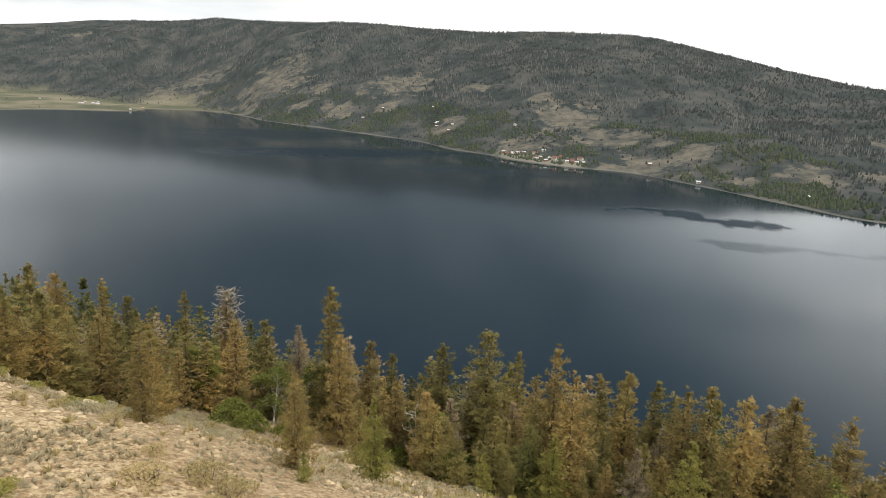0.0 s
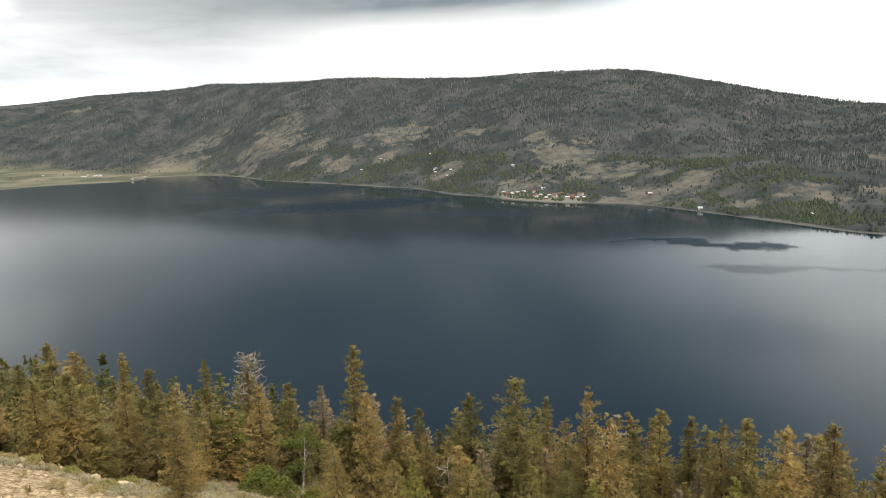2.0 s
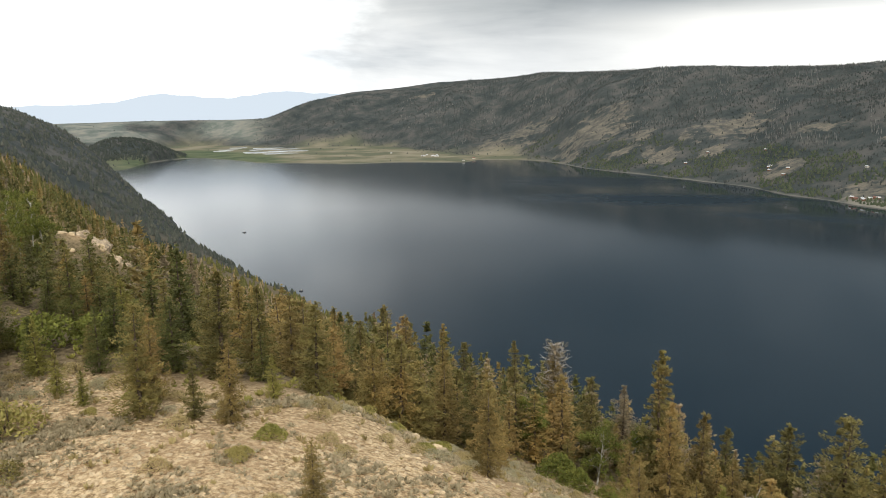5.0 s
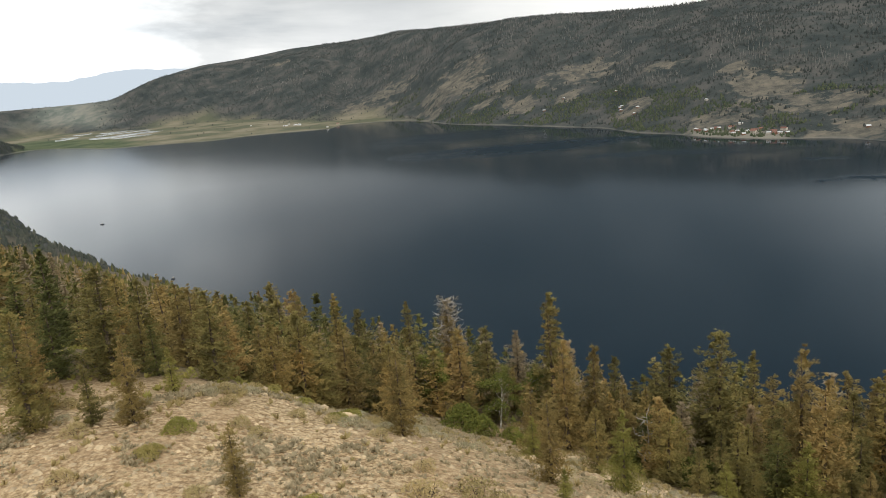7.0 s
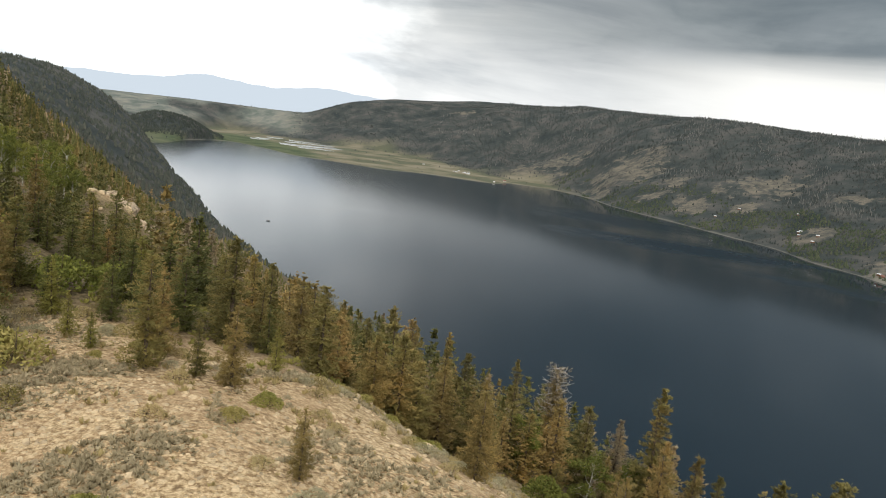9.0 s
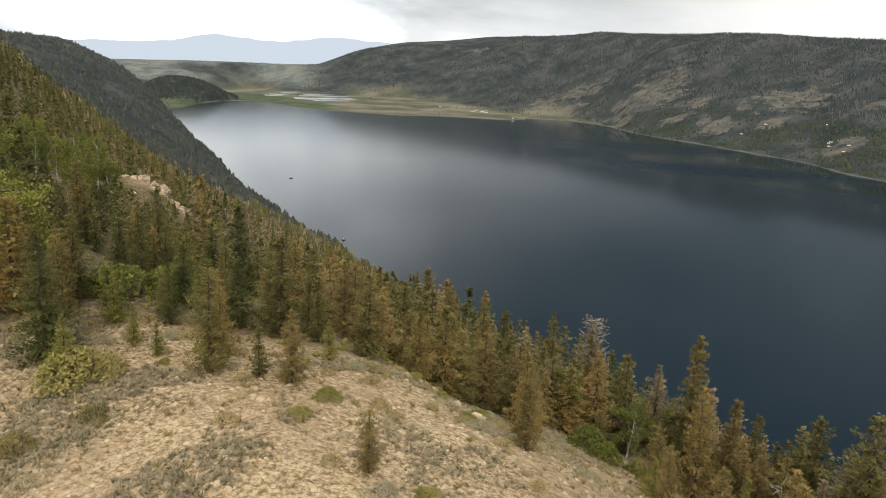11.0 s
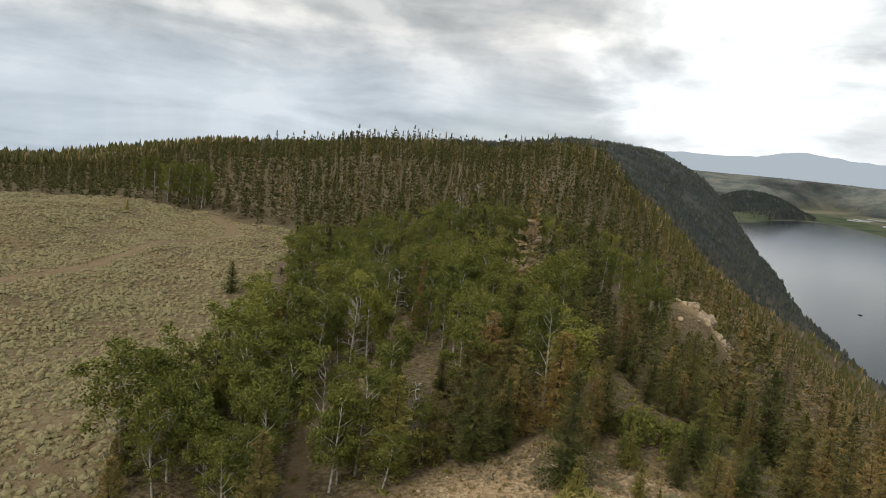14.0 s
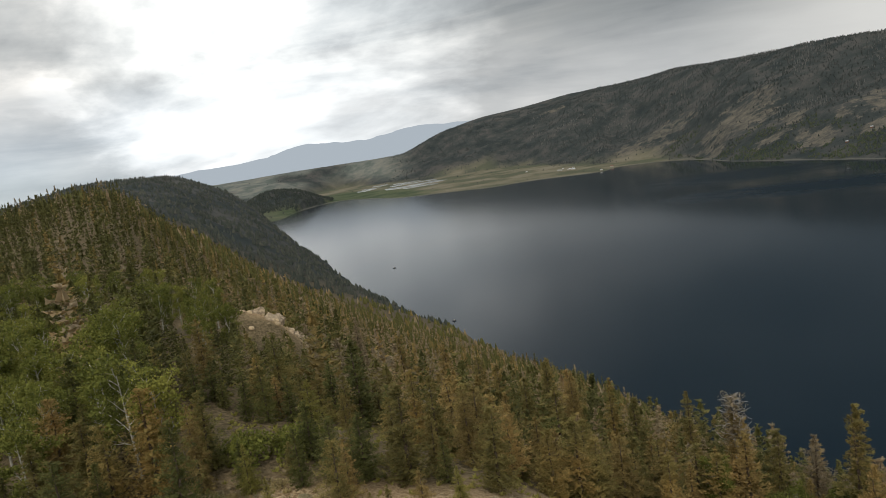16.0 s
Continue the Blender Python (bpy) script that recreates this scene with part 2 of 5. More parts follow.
def ground_material():
    m, t, b = material("earth", 0.95, 0.15)
    p = position(t)
    fine, mid = noise_tex(t, p, 2.6, 7, 0.7), noise_tex(t, p, 0.22, 5)
    rubble = cells(t, p, 3.4)
    litter = ramp(t, fine, (0.38, (0.085, 0.067, 0.036)), (0.52, (0.175, 0.135, 0.077)), (0.66, (0.28, 0.215, 0.128)))
    pale = ramp(t, noise_tex(t, p, 3.6, 9, 0.8), (0.42, (0.235, 0.155, 0.082)), (0.5, (0.47, 0.335, 0.185)), (0.58, (0.70, 0.545, 0.34)))
    pale = mix(t, ramp(t, mid, (0.42, 0.0), (0.66, 0.55)), pale, (0.42, 0.285, 0.165))
    pale = mix(t, ramp(t, rubble, (0.10, 0.5), (0.30, 0.0)), pale, (0.64, 0.50, 0.32))
    bushes = cells(t, p, 1.15)
    sage = ramp(t, bushes, (0.18, (0.25, 0.225, 0.13)), (0.42, (0.19, 0.155, 0.088)), (0.62, (0.155, 0.112, 0.064)))
    sage = mix(t, math_node(t, "MULTIPLY", fine, 0.5), sage, (0.27, 0.215, 0.12))
    sage = mix(t, ramp(t, noise_tex(t, p, 0.05, 4), (0.45, 0.0), (0.7, 0.45)), sage, (0.33, 0.22, 0.125))
    # distance haze is put into this colour: woods greyed towards blue
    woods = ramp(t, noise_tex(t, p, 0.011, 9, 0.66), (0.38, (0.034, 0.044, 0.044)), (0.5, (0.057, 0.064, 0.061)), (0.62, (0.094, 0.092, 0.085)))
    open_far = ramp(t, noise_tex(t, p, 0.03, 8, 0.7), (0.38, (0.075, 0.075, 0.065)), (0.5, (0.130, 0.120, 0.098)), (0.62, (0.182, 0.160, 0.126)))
    flat = ramp(t, noise_tex(t, p, 0.006, 6), (0.42, (0.105, 0.112, 0.072)), (0.52, (0.175, 0.162, 0.108)), (0.62, (0.23, 0.205, 0.145)))
    marsh = ramp(t, noise_tex(t, p, 0.01, 6), (0.4, (0.06, 0.085, 0.045)), (0.65, (0.12, 0.135, 0.07)))
    patchy = ramp(t, noise_tex(t, p, 0.022, 8, 0.68), (0.36, 0.0), (0.64, 1.0))
    torn = math_node(t, "ADD", math_node(t, "MULTIPLY", attribute(t, "clearing"), 0.56), math_node(t, "MULTIPLY", patchy, 0.62))
    torn = ramp(t, torn, (0.60, 0.0), (0.76, 1.0))
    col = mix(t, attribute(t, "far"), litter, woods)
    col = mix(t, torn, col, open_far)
    # valley grass lightened and greyed, with distance haze painted in
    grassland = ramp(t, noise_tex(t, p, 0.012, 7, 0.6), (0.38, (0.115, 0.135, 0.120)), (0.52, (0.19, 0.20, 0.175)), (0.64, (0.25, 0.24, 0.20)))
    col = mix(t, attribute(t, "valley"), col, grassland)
    col = mix(t, attribute(t, "flat"), col, flat)
    col = mix(t, attribute(t, "marsh"), col, marsh)
    col = mix(t, attribute(t, "meadow"), col, sage)
    col = mix(t, attribute(t, "bare"), col, pale)
    col = mix(t, math_node(t, "MULTIPLY", attribute(t, "track"), 0.6), col, (0.33, 0.235, 0.14))
    col = mix(t, attribute(t, "beach"), col, (0.22, 0.205, 0.17))
    wire(t, (col, b.inputs["Base Color"]))
    lumps = math_node(t, "SUBTRACT", math_node(t, "ADD", fine, math_node(t, "MULTIPLY", mid, 2.0)), math_node(t, "MULTIPLY", rubble, 0.8))
    bump(t, b, lumps, 0.8, 0.18)
    return m


def foliage_material(name, dark, light, tip, tip_share, rough=0.75, grain=1.5, single=0.4):
    """Needles or leaves: two greens, with a share of dried or young tips, varied from tree to tree and spray to spray."""
    m, t, b = material(name, rough, 0.2)
    g = t.nodes.new("ShaderNodeNewGeometry")
    o = t.nodes.new("ShaderNodeObjectInfo")
    stand = noise_tex(t, g.outputs["Position"], 0.16, 2)
    clump = ramp(t, noise_tex(t, g.outputs["Position"], grain, 2 if grain > 1 else 5), (0.43, 0.0), (0.57, 1.0))
    tone = math_node(t, "ADD", math_node(t, "MULTIPLY", clump, 1 - single), math_node(t, "MULTIPLY", g.outputs["Random Per Island"], single))
    tone = math_node(t, "ADD", math_node(t, "MULTIPLY", tone, 0.8), math_node(t, "SUBTRACT", math_node(t, "MULTIPLY", o.outputs["Random"], 0.45), 0.12))
    tone = math_node(t, "MINIMUM", math_node(t, "MAXIMUM", tone, 0.0), 1.0)
    col = mix(t, tone, dark, light)
    share = math_node(t, "ADD", math_node(t, "MULTIPLY", stand, 1.5), math_node(t, "MULTIPLY", o.outputs["Random"], 0.5))
    share = math_node(t, "ADD", share, math_node(t, "MULTIPLY", g.outputs["Random Per Island"], 0.35))
    n = t.nodes.new("ShaderNodeMapRange")
    n.inputs["From Min"].default_value, n.inputs["From Max"].default_value = 1.30 - tip_share, 1.70 - tip_share
    wire(t, (share, n.inputs["Value"]))
    col = mix(t, n.outputs[0], col, tip)
    wire(t, (col, b.inputs["Base Color"]))
    thin_ = t.nodes.new("ShaderNodeBsdfTranslucent")
    both = t.nodes.new("ShaderNodeMixShader")
    both.inputs[0].default_value = 0.22
    out_ = t.nodes["Material Output"]
    wire(t, (col, thin_.inputs[0]), (b.outputs[0], both.inputs[1]), (thin_.outputs[0], both.inputs[2]), (both.outputs[0], out_.inputs["Surface"]))
    return m


def bark_material(name, dark, light, scale):
    m, t, b = material(name, 0.9, 0.2)
    p = position(t)
    grain = noise_tex(t, p, scale, 5, 0.6)
    wire(t, (ramp(t, grain, (0.35, dark), (0.65, light)), b.inputs["Base Color"]))
    bump(t, b, grain, 0.5, 0.03)
    return m


def plain_material(name, base, rough=0.7, spread=0.25, scale=3.0):
    m, t, b = material(name, rough, 0.3)
    low_c = tuple(c * (1 - spread) for c in base)
    high_c = tuple(min(1, c * (1 + spread)) for c in base)
    wire(t, (ramp(t, noise_tex(t, position(t), scale, 5), (0.35, low_c), (0.65, high_c)), b.inputs["Base Color"]))
    return m


def water_material():
    m, t, b = material("lake_water", 0.1, 0.5)
    p = position(t)
    b.inputs["Base Color"].default_value = (0.006, 0.0165, 0.027, 1)
    b.inputs["IOR"].default_value = 1.23
    stretch = t.nodes.new("ShaderNodeMapping")
    stretch.inputs["Scale"].default_value = (0.0011, 0.0032, 1)
    wire(t, (p, stretch.inputs["Vector"]))
    lanes = noise_tex(t, stretch.outputs[0], 1.0, 4, 0.5, 0.8)
    calm = math_node(t, "MAXIMUM", attribute(t, "calm"), ramp(t, lanes, (0.62, 0.0), (0.72, 0.35)))
    rough = math_node(t, "SUBTRACT", 0.10, math_node(t, "MULTIPLY", calm, 0.06))
    rough = math_node(t, "ADD", rough, math_node(t, "MULTIPLY", attribute(t, "chop"), 0.03))
    # dulls wind-ruffled streaks, and zones that imitate the hill's dark reflection
    ruffle_hill_dark = attribute(t, "ruffle_hill_dark")
    wire(t, (math_node(t, "ADD", rough, math_node(t, "MULTIPLY", ruffle_hill_dark, 0.2)), b.inputs["Roughness"]))
    wire(t, (math_node(t, "SUBTRACT", 0.5, math_node(t, "MULTIPLY", ruffle_hill_dark, 0.42)), b.inputs["Specular IOR Level"]))
    return m


EARTH = ground_material()
WATER = water_material()
FIR = foliage_material("fir_needles", (0.118, 0.106, 0.036), (0.322, 0.268, 0.090), (0.45, 0.308, 0.108), 0.04)
GREEN_FIR = foliage_material("green_fir_needles", (0.062, 0.072, 0.022), (0.205, 0.205, 0.064), (0.31, 0.245, 0.082), 0.0)
RUST = foliage_material("rusty_fir_needles", (0.158, 0.122, 0.043), (0.380, 0.282, 0.104), (0.46, 0.310, 0.118), 0.07)
BLUE = foliage_material("young_fir_needles", (0.140, 0.140, 0.032), (0.36, 0.325, 0.088), (0.42, 0.34, 0.11), -0.05)
GREY = foliage_material("dead_fir_twigs", (0.21, 0.170, 0.105), (0.43, 0.345, 0.225), (0.40, 0.28, 0.135), 0.1)
ORANGE = foliage_material("dead_orange_needles", (0.24, 0.125, 0.050), (0.44, 0.225, 0.095), (0.40, 0.22, 0.09), 0.1)
ASPEN = foliage_material("aspen_leaves", (0.082, 0.096, 0.020), (0.245, 0.255, 0.056), (0.32, 0.31, 0.070), -0.04)
CUSHION = foliage_material("sage_cushion", (0.190, 0.165, 0.074), (0.41, 0.362, 0.190), (0.40, 0.33, 0.18), 0.05)
CLUMP = foliage_material("dry_sage_clumps", (0.29, 0.24, 0.145), (0.49, 0.415, 0.27), (0.46, 0.365, 0.21), 0.08)
SHRUB = foliage_material("shrub_leaves", (0.20, 0.195, 0.050), (0.36, 0.33, 0.090), (0.40, 0.33, 0.12), 0.1)
SAGE = foliage_material("sage_leaves", (0.30, 0.275, 0.165), (0.54, 0.49, 0.32), (0.46, 0.36, 0.18), 0.05)
GRASS = foliage_material("dry_grass", (0.29, 0.23, 0.10), (0.50, 0.41, 0.20), (0.50, 0.39, 0.19), 0.1)
HILL_FIR = foliage_material("hill_fir_needles", (0.068, 0.072, 0.024), (0.200, 0.190, 0.062), (0.27, 0.215, 0.080), -0.02)
# needles tinted blue-grey to stand in for haze over the far hill
HAZED_WOODS = foliage_material("hazed_needles", (0.043, 0.054, 0.052), (0.087, 0.093, 0.087), (0.15, 0.145, 0.133), 0.02, 0.75, 0.014, 0.3)
# low-contrast blue-grey needles, with haze painted into the colour
HAZED_SHORE_WOODS = foliage_material("hazed_shore_needles", (0.052, 0.064, 0.055), (0.096, 0.106, 0.086), (0.15, 0.145, 0.115), -0.02, 0.75, 0.02, 0.35)
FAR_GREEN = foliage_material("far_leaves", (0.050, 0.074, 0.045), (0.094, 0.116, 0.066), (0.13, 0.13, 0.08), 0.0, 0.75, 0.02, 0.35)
FAR_DEAD = bark_material("far_dead_wood", (0.14, 0.14, 0.13), (0.25, 0.245, 0.225), 0.05)
BARK = bark_material("fir_bark", (0.06, 0.045, 0.032), (0.17, 0.13, 0.10), 6)
PALE_BARK = bark_material("aspen_bark", (0.22, 0.21, 0.17), (0.58, 0.56, 0.49), 4)
SILVER = bark_material("weathered_wood", (0.28, 0.25, 0.22), (0.56, 0.52, 0.47), 5)
ROCK = plain_material("pale_rock", (0.47, 0.365, 0.23), 0.9, 0.4, 1.6)
CLIFF = plain_material("outcrop_rock", (0.40, 0.315, 0.215), 0.9, 0.5, 1.6)
TIMBER = plain_material("cabin_timber", (0.19, 0.10, 0.06), 0.8)
PALE_WALL = plain_material("pale_siding", (0.50, 0.46, 0.39), 0.8, 0.1)
RED_ROOF = plain_material("red_roof", (0.21, 0.105, 0.08), 0.7)
METAL_ROOF = plain_material("grey_metal_roof", (0.55, 0.56, 0.57), 0.45, 0.1)
HULL = plain_material("boat_hull", (0.10, 0.10, 0.11), 0.5)


# ---- building helpers ----
def mesh_of(name, verts, faces, mat, smooth_faces=False):
    me = bpy.data.meshes.new(name)
    verts, faces = np.asarray(verts, np.float32), np.asarray(faces, np.int32)
    n, k = faces.shape
    me.vertices.add(len(verts))
    me.vertices.foreach_set("co", verts.ravel())
    me.loops.add(n * k)
    me.loops.foreach_set("vertex_index", faces.ravel())
    me.polygons.add(n)
    me.polygons.foreach_set("loop_start", np.arange(0, n * k, k, dtype=np.int32))
    me.polygons.foreach_set("use_smooth", np.full(n, smooth_faces))
    me.update(calc_edges=True)
    me.validate()
    me.materials.append(mat)
    return me


def part(name, me, parent, label=""):
    ob = new(name, me)
    ob.parent = parent
    if label:
        ob["label"] = label
    return ob


class Soup:
    """Collects points and faces of one mesh."""

    def __init__(self):
        self.v, self.f, self.n = [], [], 0

    def add(self, verts, faces):
        self.v.append(np.asarray(verts, float))
        self.f.append(np.asarray(faces, int) + self.n)
        self.n += len(verts)

    def mesh(self, name, mat, smooth_faces=False):
        return mesh_of(name, np.concatenate(self.v), np.concatenate(self.f), mat, smooth_faces)


def tube(soup, path, radii, sides=6):
    """A tapered stem along a path, in quads."""
    path = np.asarray(path, float)
    rings = []
    for i, (p, r) in enumerate(zip(path, radii)):
        d = path[min(i + 1, len(path) - 1)] - path[max(i - 1, 0)]
        d = d / (np.linalg.norm(d) + 1e-9)
        a = np.cross(d, (0.3, 0.9, 0.1) if abs(d[2]) > 0.8 else (0, 0, 1))
        a /= np.linalg.norm(a)
        b = np.cross(d, a)
        ang = np.arange(sides) * 2 * np.pi / sides
        rings.append(p + r * (np.cos(ang)[:, None] * a + np.sin(ang)[:, None] * b))
    faces = [(i * sides + j, i * sides + (j + 1) % sides, (i + 1) * sides + (j + 1) % sides, (i + 1) * sides + j)
             for i in range(len(path) - 1) for j in range(sides)]
    soup.add(np.concatenate(rings), faces)


def sprays(rng, centre, along, length, width, tilt=0.5):
    """Small four-cornered sprays of needles or leaves: at each centre, along its direction, folded a little."""
    n = len(centre)
    along = along / (np.linalg.norm(along, axis=1, keepdims=True) + 1e-9)
    side = np.cross(along, np.array([0, 0, 1.0]) + rng.normal(0, tilt, (n, 3)))
    side /= np.linalg.norm(side, axis=1, keepdims=True) + 1e-9
    length, width = np.broadcast_to(length, n)[:, None], np.broadcast_to(width, n)[:, None]
    drop = np.array([0, 0, -0.12]) * length
    v = np.stack([centre - along * length * 0.5, centre + side * width * 0.5 + drop, centre + along * length * 0.5, centre - side * width * 0.5 + drop], 1)
    return v.reshape(-1, 3), np.arange(4 * n).reshape(-1, 4)


def blades(rng, centre, along, length, width):
    """Small three-cornered sprays of needles."""
    n = len(centre)
    along = along / (np.linalg.norm(along, axis=1, keepdims=True) + 1e-9)
    side = np.cross(along, np.array([0, 0, 1.0]) + rng.normal(0, 0.42, (n, 3)))
    side /= np.linalg.norm(side, axis=1, keepdims=True) + 1e-9
    L, w = length[:, None], width[:, None]
    v = np.stack([centre - along * L * 0.4 - side * w * 0.5, centre - along * L * 0.4 + side * w * 0.5, centre + along * L * 0.6], 1)
    return v.reshape(-1, 3), np.arange(3 * n).reshape(-1, 3)


def conifer_sprays(rng, h, r, levels, per, sub, size, ragged=0.25, bare=0.06, shape=0.95):
    """The crown of a fir of height h and radius r: uneven whorls of boughs, each a flat pad of small sprays, with gaps between them."""
    cs, ds, ls = [], [], []
    gaps = rng.random(8) * 6.28
    for k in range(levels):
        q = (k + 0.5 + rng.uniform(-0.25, 0.25)) / levels
        z = h * (bare + (1 - bare) * q)
        reach = r * ((1 - q) ** shape * rng.uniform(0.78, 1.08) + 0.035)
        if q < 0.12:
            reach *= 0.75 + 2 * q
        n = max(4, round(per * (1.15 - 0.55 * q)))
        ang = rng.random() * 6.28 + np.arange(n) * 2 * np.pi / n + rng.normal(0, 0.3, n)
        lobe = 1 + 0.16 * np.sin(ang * 2 + gaps[0] + q * 7) + 0.14 * np.sin(ang * 3 + gaps[1] - q * 13)
        L = reach * lobe * (1 - ragged * rng.random(n) ** 1.3)
        out_d = np.stack([np.cos(ang), np.sin(ang), np.zeros(n)], 1)
        side = np.stack([-np.sin(ang), np.cos(ang), np.zeros(n)], 1)
        sag = -0.16 + 0.34 * q
        rise_n = rng.normal(0, 0.022 * h, n)
        m = 11 if sub > 8 else 5
        spin = rng.random() * 6.28 + np.arange(m) * 2 * np.pi / m
        ray_ = np.stack([np.cos(spin), np.sin(spin), rng.uniform(-0.9, 0.5, m)], 1)
        core = reach * rng.uniform(0.3, 0.5, m)
        cs.append(ray_ * core[:, None] * 0.6 + (0, 0, 1) * (z + rng.normal(0, 0.02 * h, m))[:, None]), ds.append(ray_ + rng.normal(0, 0.25, (m, 3))), ls.append(core * 0.8)
        for j in range(sub):
            e = rng.uniform(0.0, 1.0, n) ** 0.55
            wide = np.clip(0.34 * L * (1.12 - e) * np.minimum(1, 3 * e) + 0.012 * h, 0.0, 0.3 * L + 0.03 * h)
            across = rng.uniform(-1, 1, n) * wide
            c = out_d * (L * e)[:, None] + side * across[:, None]
            lift = np.abs(rng.normal(0, 1, n)) * (0.09 * L + 0.006 * h)
            c[:, 2] += z + rise_n + sag * L * e ** 1.4 + lift
            d = out_d * 0.9 + side * (across / (wide + 1e-6))[:, None] * 0.8 + rng.normal(0, 0.4, (n, 3)) + (0, 0, 0.6)
            cs.append(c), ds.append(d), ls.append(size * (1.12 - 0.5 * q) * rng.uniform(0.6, 1.3, n))
    spire = (0.075 if sub > 8 else 0.14) * h
    cs.append(np.tile([(0.0, 0.0, h - 0.62 * spire)], (4, 1))), ds.append(np.array([(0.05, 0, 1), (-0.05, 0.03, 1), (0, 0.06, 1), (0.03, -0.05, 1)])), ls.append(np.full(4, spire))
    c, d, L = np.concatenate(cs), np.concatenate(ds), np.concatenate(ls)
    return blades(rng, c, d, L, L * 0.62)


def conifer(name, seed, h, r, mat, label, category="fir tree", levels=17, per=9, sub=58, bare=0.03, ragged=0.5, shape=0.95, size=0.205, bark=BARK):
    rng = np.random.default_rng(seed)
    root = new(name)
    stem = Soup()
    lean = rng.normal(0, 0.012, 2) * h
    path = [(lean[0] * q * q, lean[1] * q * q, -0.5 + (h * 0.97 + 0.5) * q) for q in np.linspace(0, 1, 6)]
    tube(stem, path, [0.022 * h * (1 - q) + 0.012 for q in np.linspace(0, 1, 6)], 7)
    for k in range(14):
        z, a = h * (0.08 + 0.8 * rng.random()), rng.random() * 6.28
        L = r * (1 - z / h) * 0.8
        tube(stem, [(0, 0, z), (np.cos(a) * L * 0.6, np.sin(a) * L * 0.6, z - 0.1 * L), (np.cos(a) * L, np.sin(a) * L, z - 0.3 * L)], [0.03, 0.02, 0.008], 4)
    part("trunk", stem.mesh("trunk", bark, True), root)
    crown = Soup()
    crown.add(*conifer_sprays(rng, h, r, levels, per, sub, size, ragged, bare, shape))
    part("crown", crown.mesh("crown", mat), root)
    tagged(root, label, category)
    return root


def grow_limbs(rng, soup, base, direction, length, radius, depth, ends, kids=3, spread=0.7):
    """A limb that bends and forks; gathers its tips."""
    p, d, pts = np.array(base, float), np.array(direction, float), []
    d /= np.linalg.norm(d)
    for _ in range(4):
        pts.append(p.copy())
        d = d + rng.normal(0, 0.14, 3) + np.array([0, 0, 0.05])
        d /= np.linalg.norm(d)
        p = p + d * length / 3
    tube(soup, pts, np.linspace(radius, radius * 0.45, 4), 5 if depth else 4)
    ends.append((pts[-1], d))
    if depth:
        for _ in range(kids):
            e = rng.integers(1, 4)
            nd = d + rng.normal(0, spread, 3)
            grow_limbs(rng, soup, pts[e], nd, length * (0.5 + 0.25 * rng.random()), radius * 0.5, depth - 1, ends, kids, spread)


def aspen(name, seed, h, mat, label, category="aspen tree", crown_w=0.3, leaves=84):
    rng = np.random.default_rng(seed)
    root = new(name)
    stem, ends = Soup(), []
    bend = rng.normal(0, 0.07, 2) * h
    path = np.array([(bend[0] * q * (1 - 0.3 * q), bend[1] * q, -0.4 + (0.9 * h + 0.4) * q) for q in np.linspace(0, 1, 7)])
    tube(stem, path, [0.016 * h * (1 - 0.8 * q) for q in np.linspace(0, 1, 7)], 6)
    part("trunk", stem.mesh("trunk", PALE_BARK, True), root)
    limbs = Soup()
    for k in range(13):
        q = 0.24 + 0.72 * k / 12
        i = min(5, int(q * 6))
        p = path[i] + (path[i + 1] - path[i]) * (q * 6 - i)
        a = rng.random() * 6.28
        L = h * crown_w * (1.15 - 0.7 * abs(q - 0.55)) * (0.75 + 0.4 * rng.random())
        grow_limbs(rng, limbs, p, (np.cos(a), np.sin(a), 0.55 + 0.5 * q), L * 0.62, 0.005 * h, 1, ends, 2, 0.6)
    part("limb", limbs.mesh("limb", PALE_BARK, True), root)
    cs = []
    for p, _ in ends:
        c = p + rng.normal(0, 0.038 * h, (leaves, 3)) * (1, 1, 0.8)
        cs.append(c)
    c = np.concatenate(cs)
    crown = Soup()
    crown.add(*sprays(rng, c, rng.normal(0, 1, c.shape), 0.026 * h * rng.uniform(0.7, 1.3, len(c)), 0.021 * h, 1.2))
    part("crown", crown.mesh("crown", mat), root)
    tagged(root, label, category)
    return root


def snag(name, seed, h, label, kids=4):
    rng = np.random.default_rng(seed)
    root = new(name)
    stem, ends = Soup(), []
    bend = rng.normal(0, 0.05, 2) * h
    path = np.array([(bend[0] * q, bend[1] * q * q, -0.4 + (h + 0.4) * q) for q in np.linspace(0, 1, 6)])
    tube(stem, path, [0.02 * h * (1 - 0.85 * q) for q in np.linspace(0, 1, 6)], 6)
    part("trunk", stem.mesh("trunk", SILVER, True), root)
    limbs = Soup()
    for k in range(16):
        q = 0.25 + 0.72 * k / 15
        i = min(4, int(q * 5))
        p = path[i] + (path[i + 1] - path[i]) * (q * 5 - i)
        a = rng.random() * 6.28
        grow_limbs(rng, limbs, p, (np.cos(a), np.sin(a), rng.uniform(-0.1, 0.95)), h * 0.2 * (1.2 - q * 0.6) * rng.uniform(0.6, 1.25), 0.006 * h, 1, ends, kids, 0.95)
    part("limb", limbs.mesh("limb", SILVER, True), root)
    tagged(root, label, "dead tree")
    return root


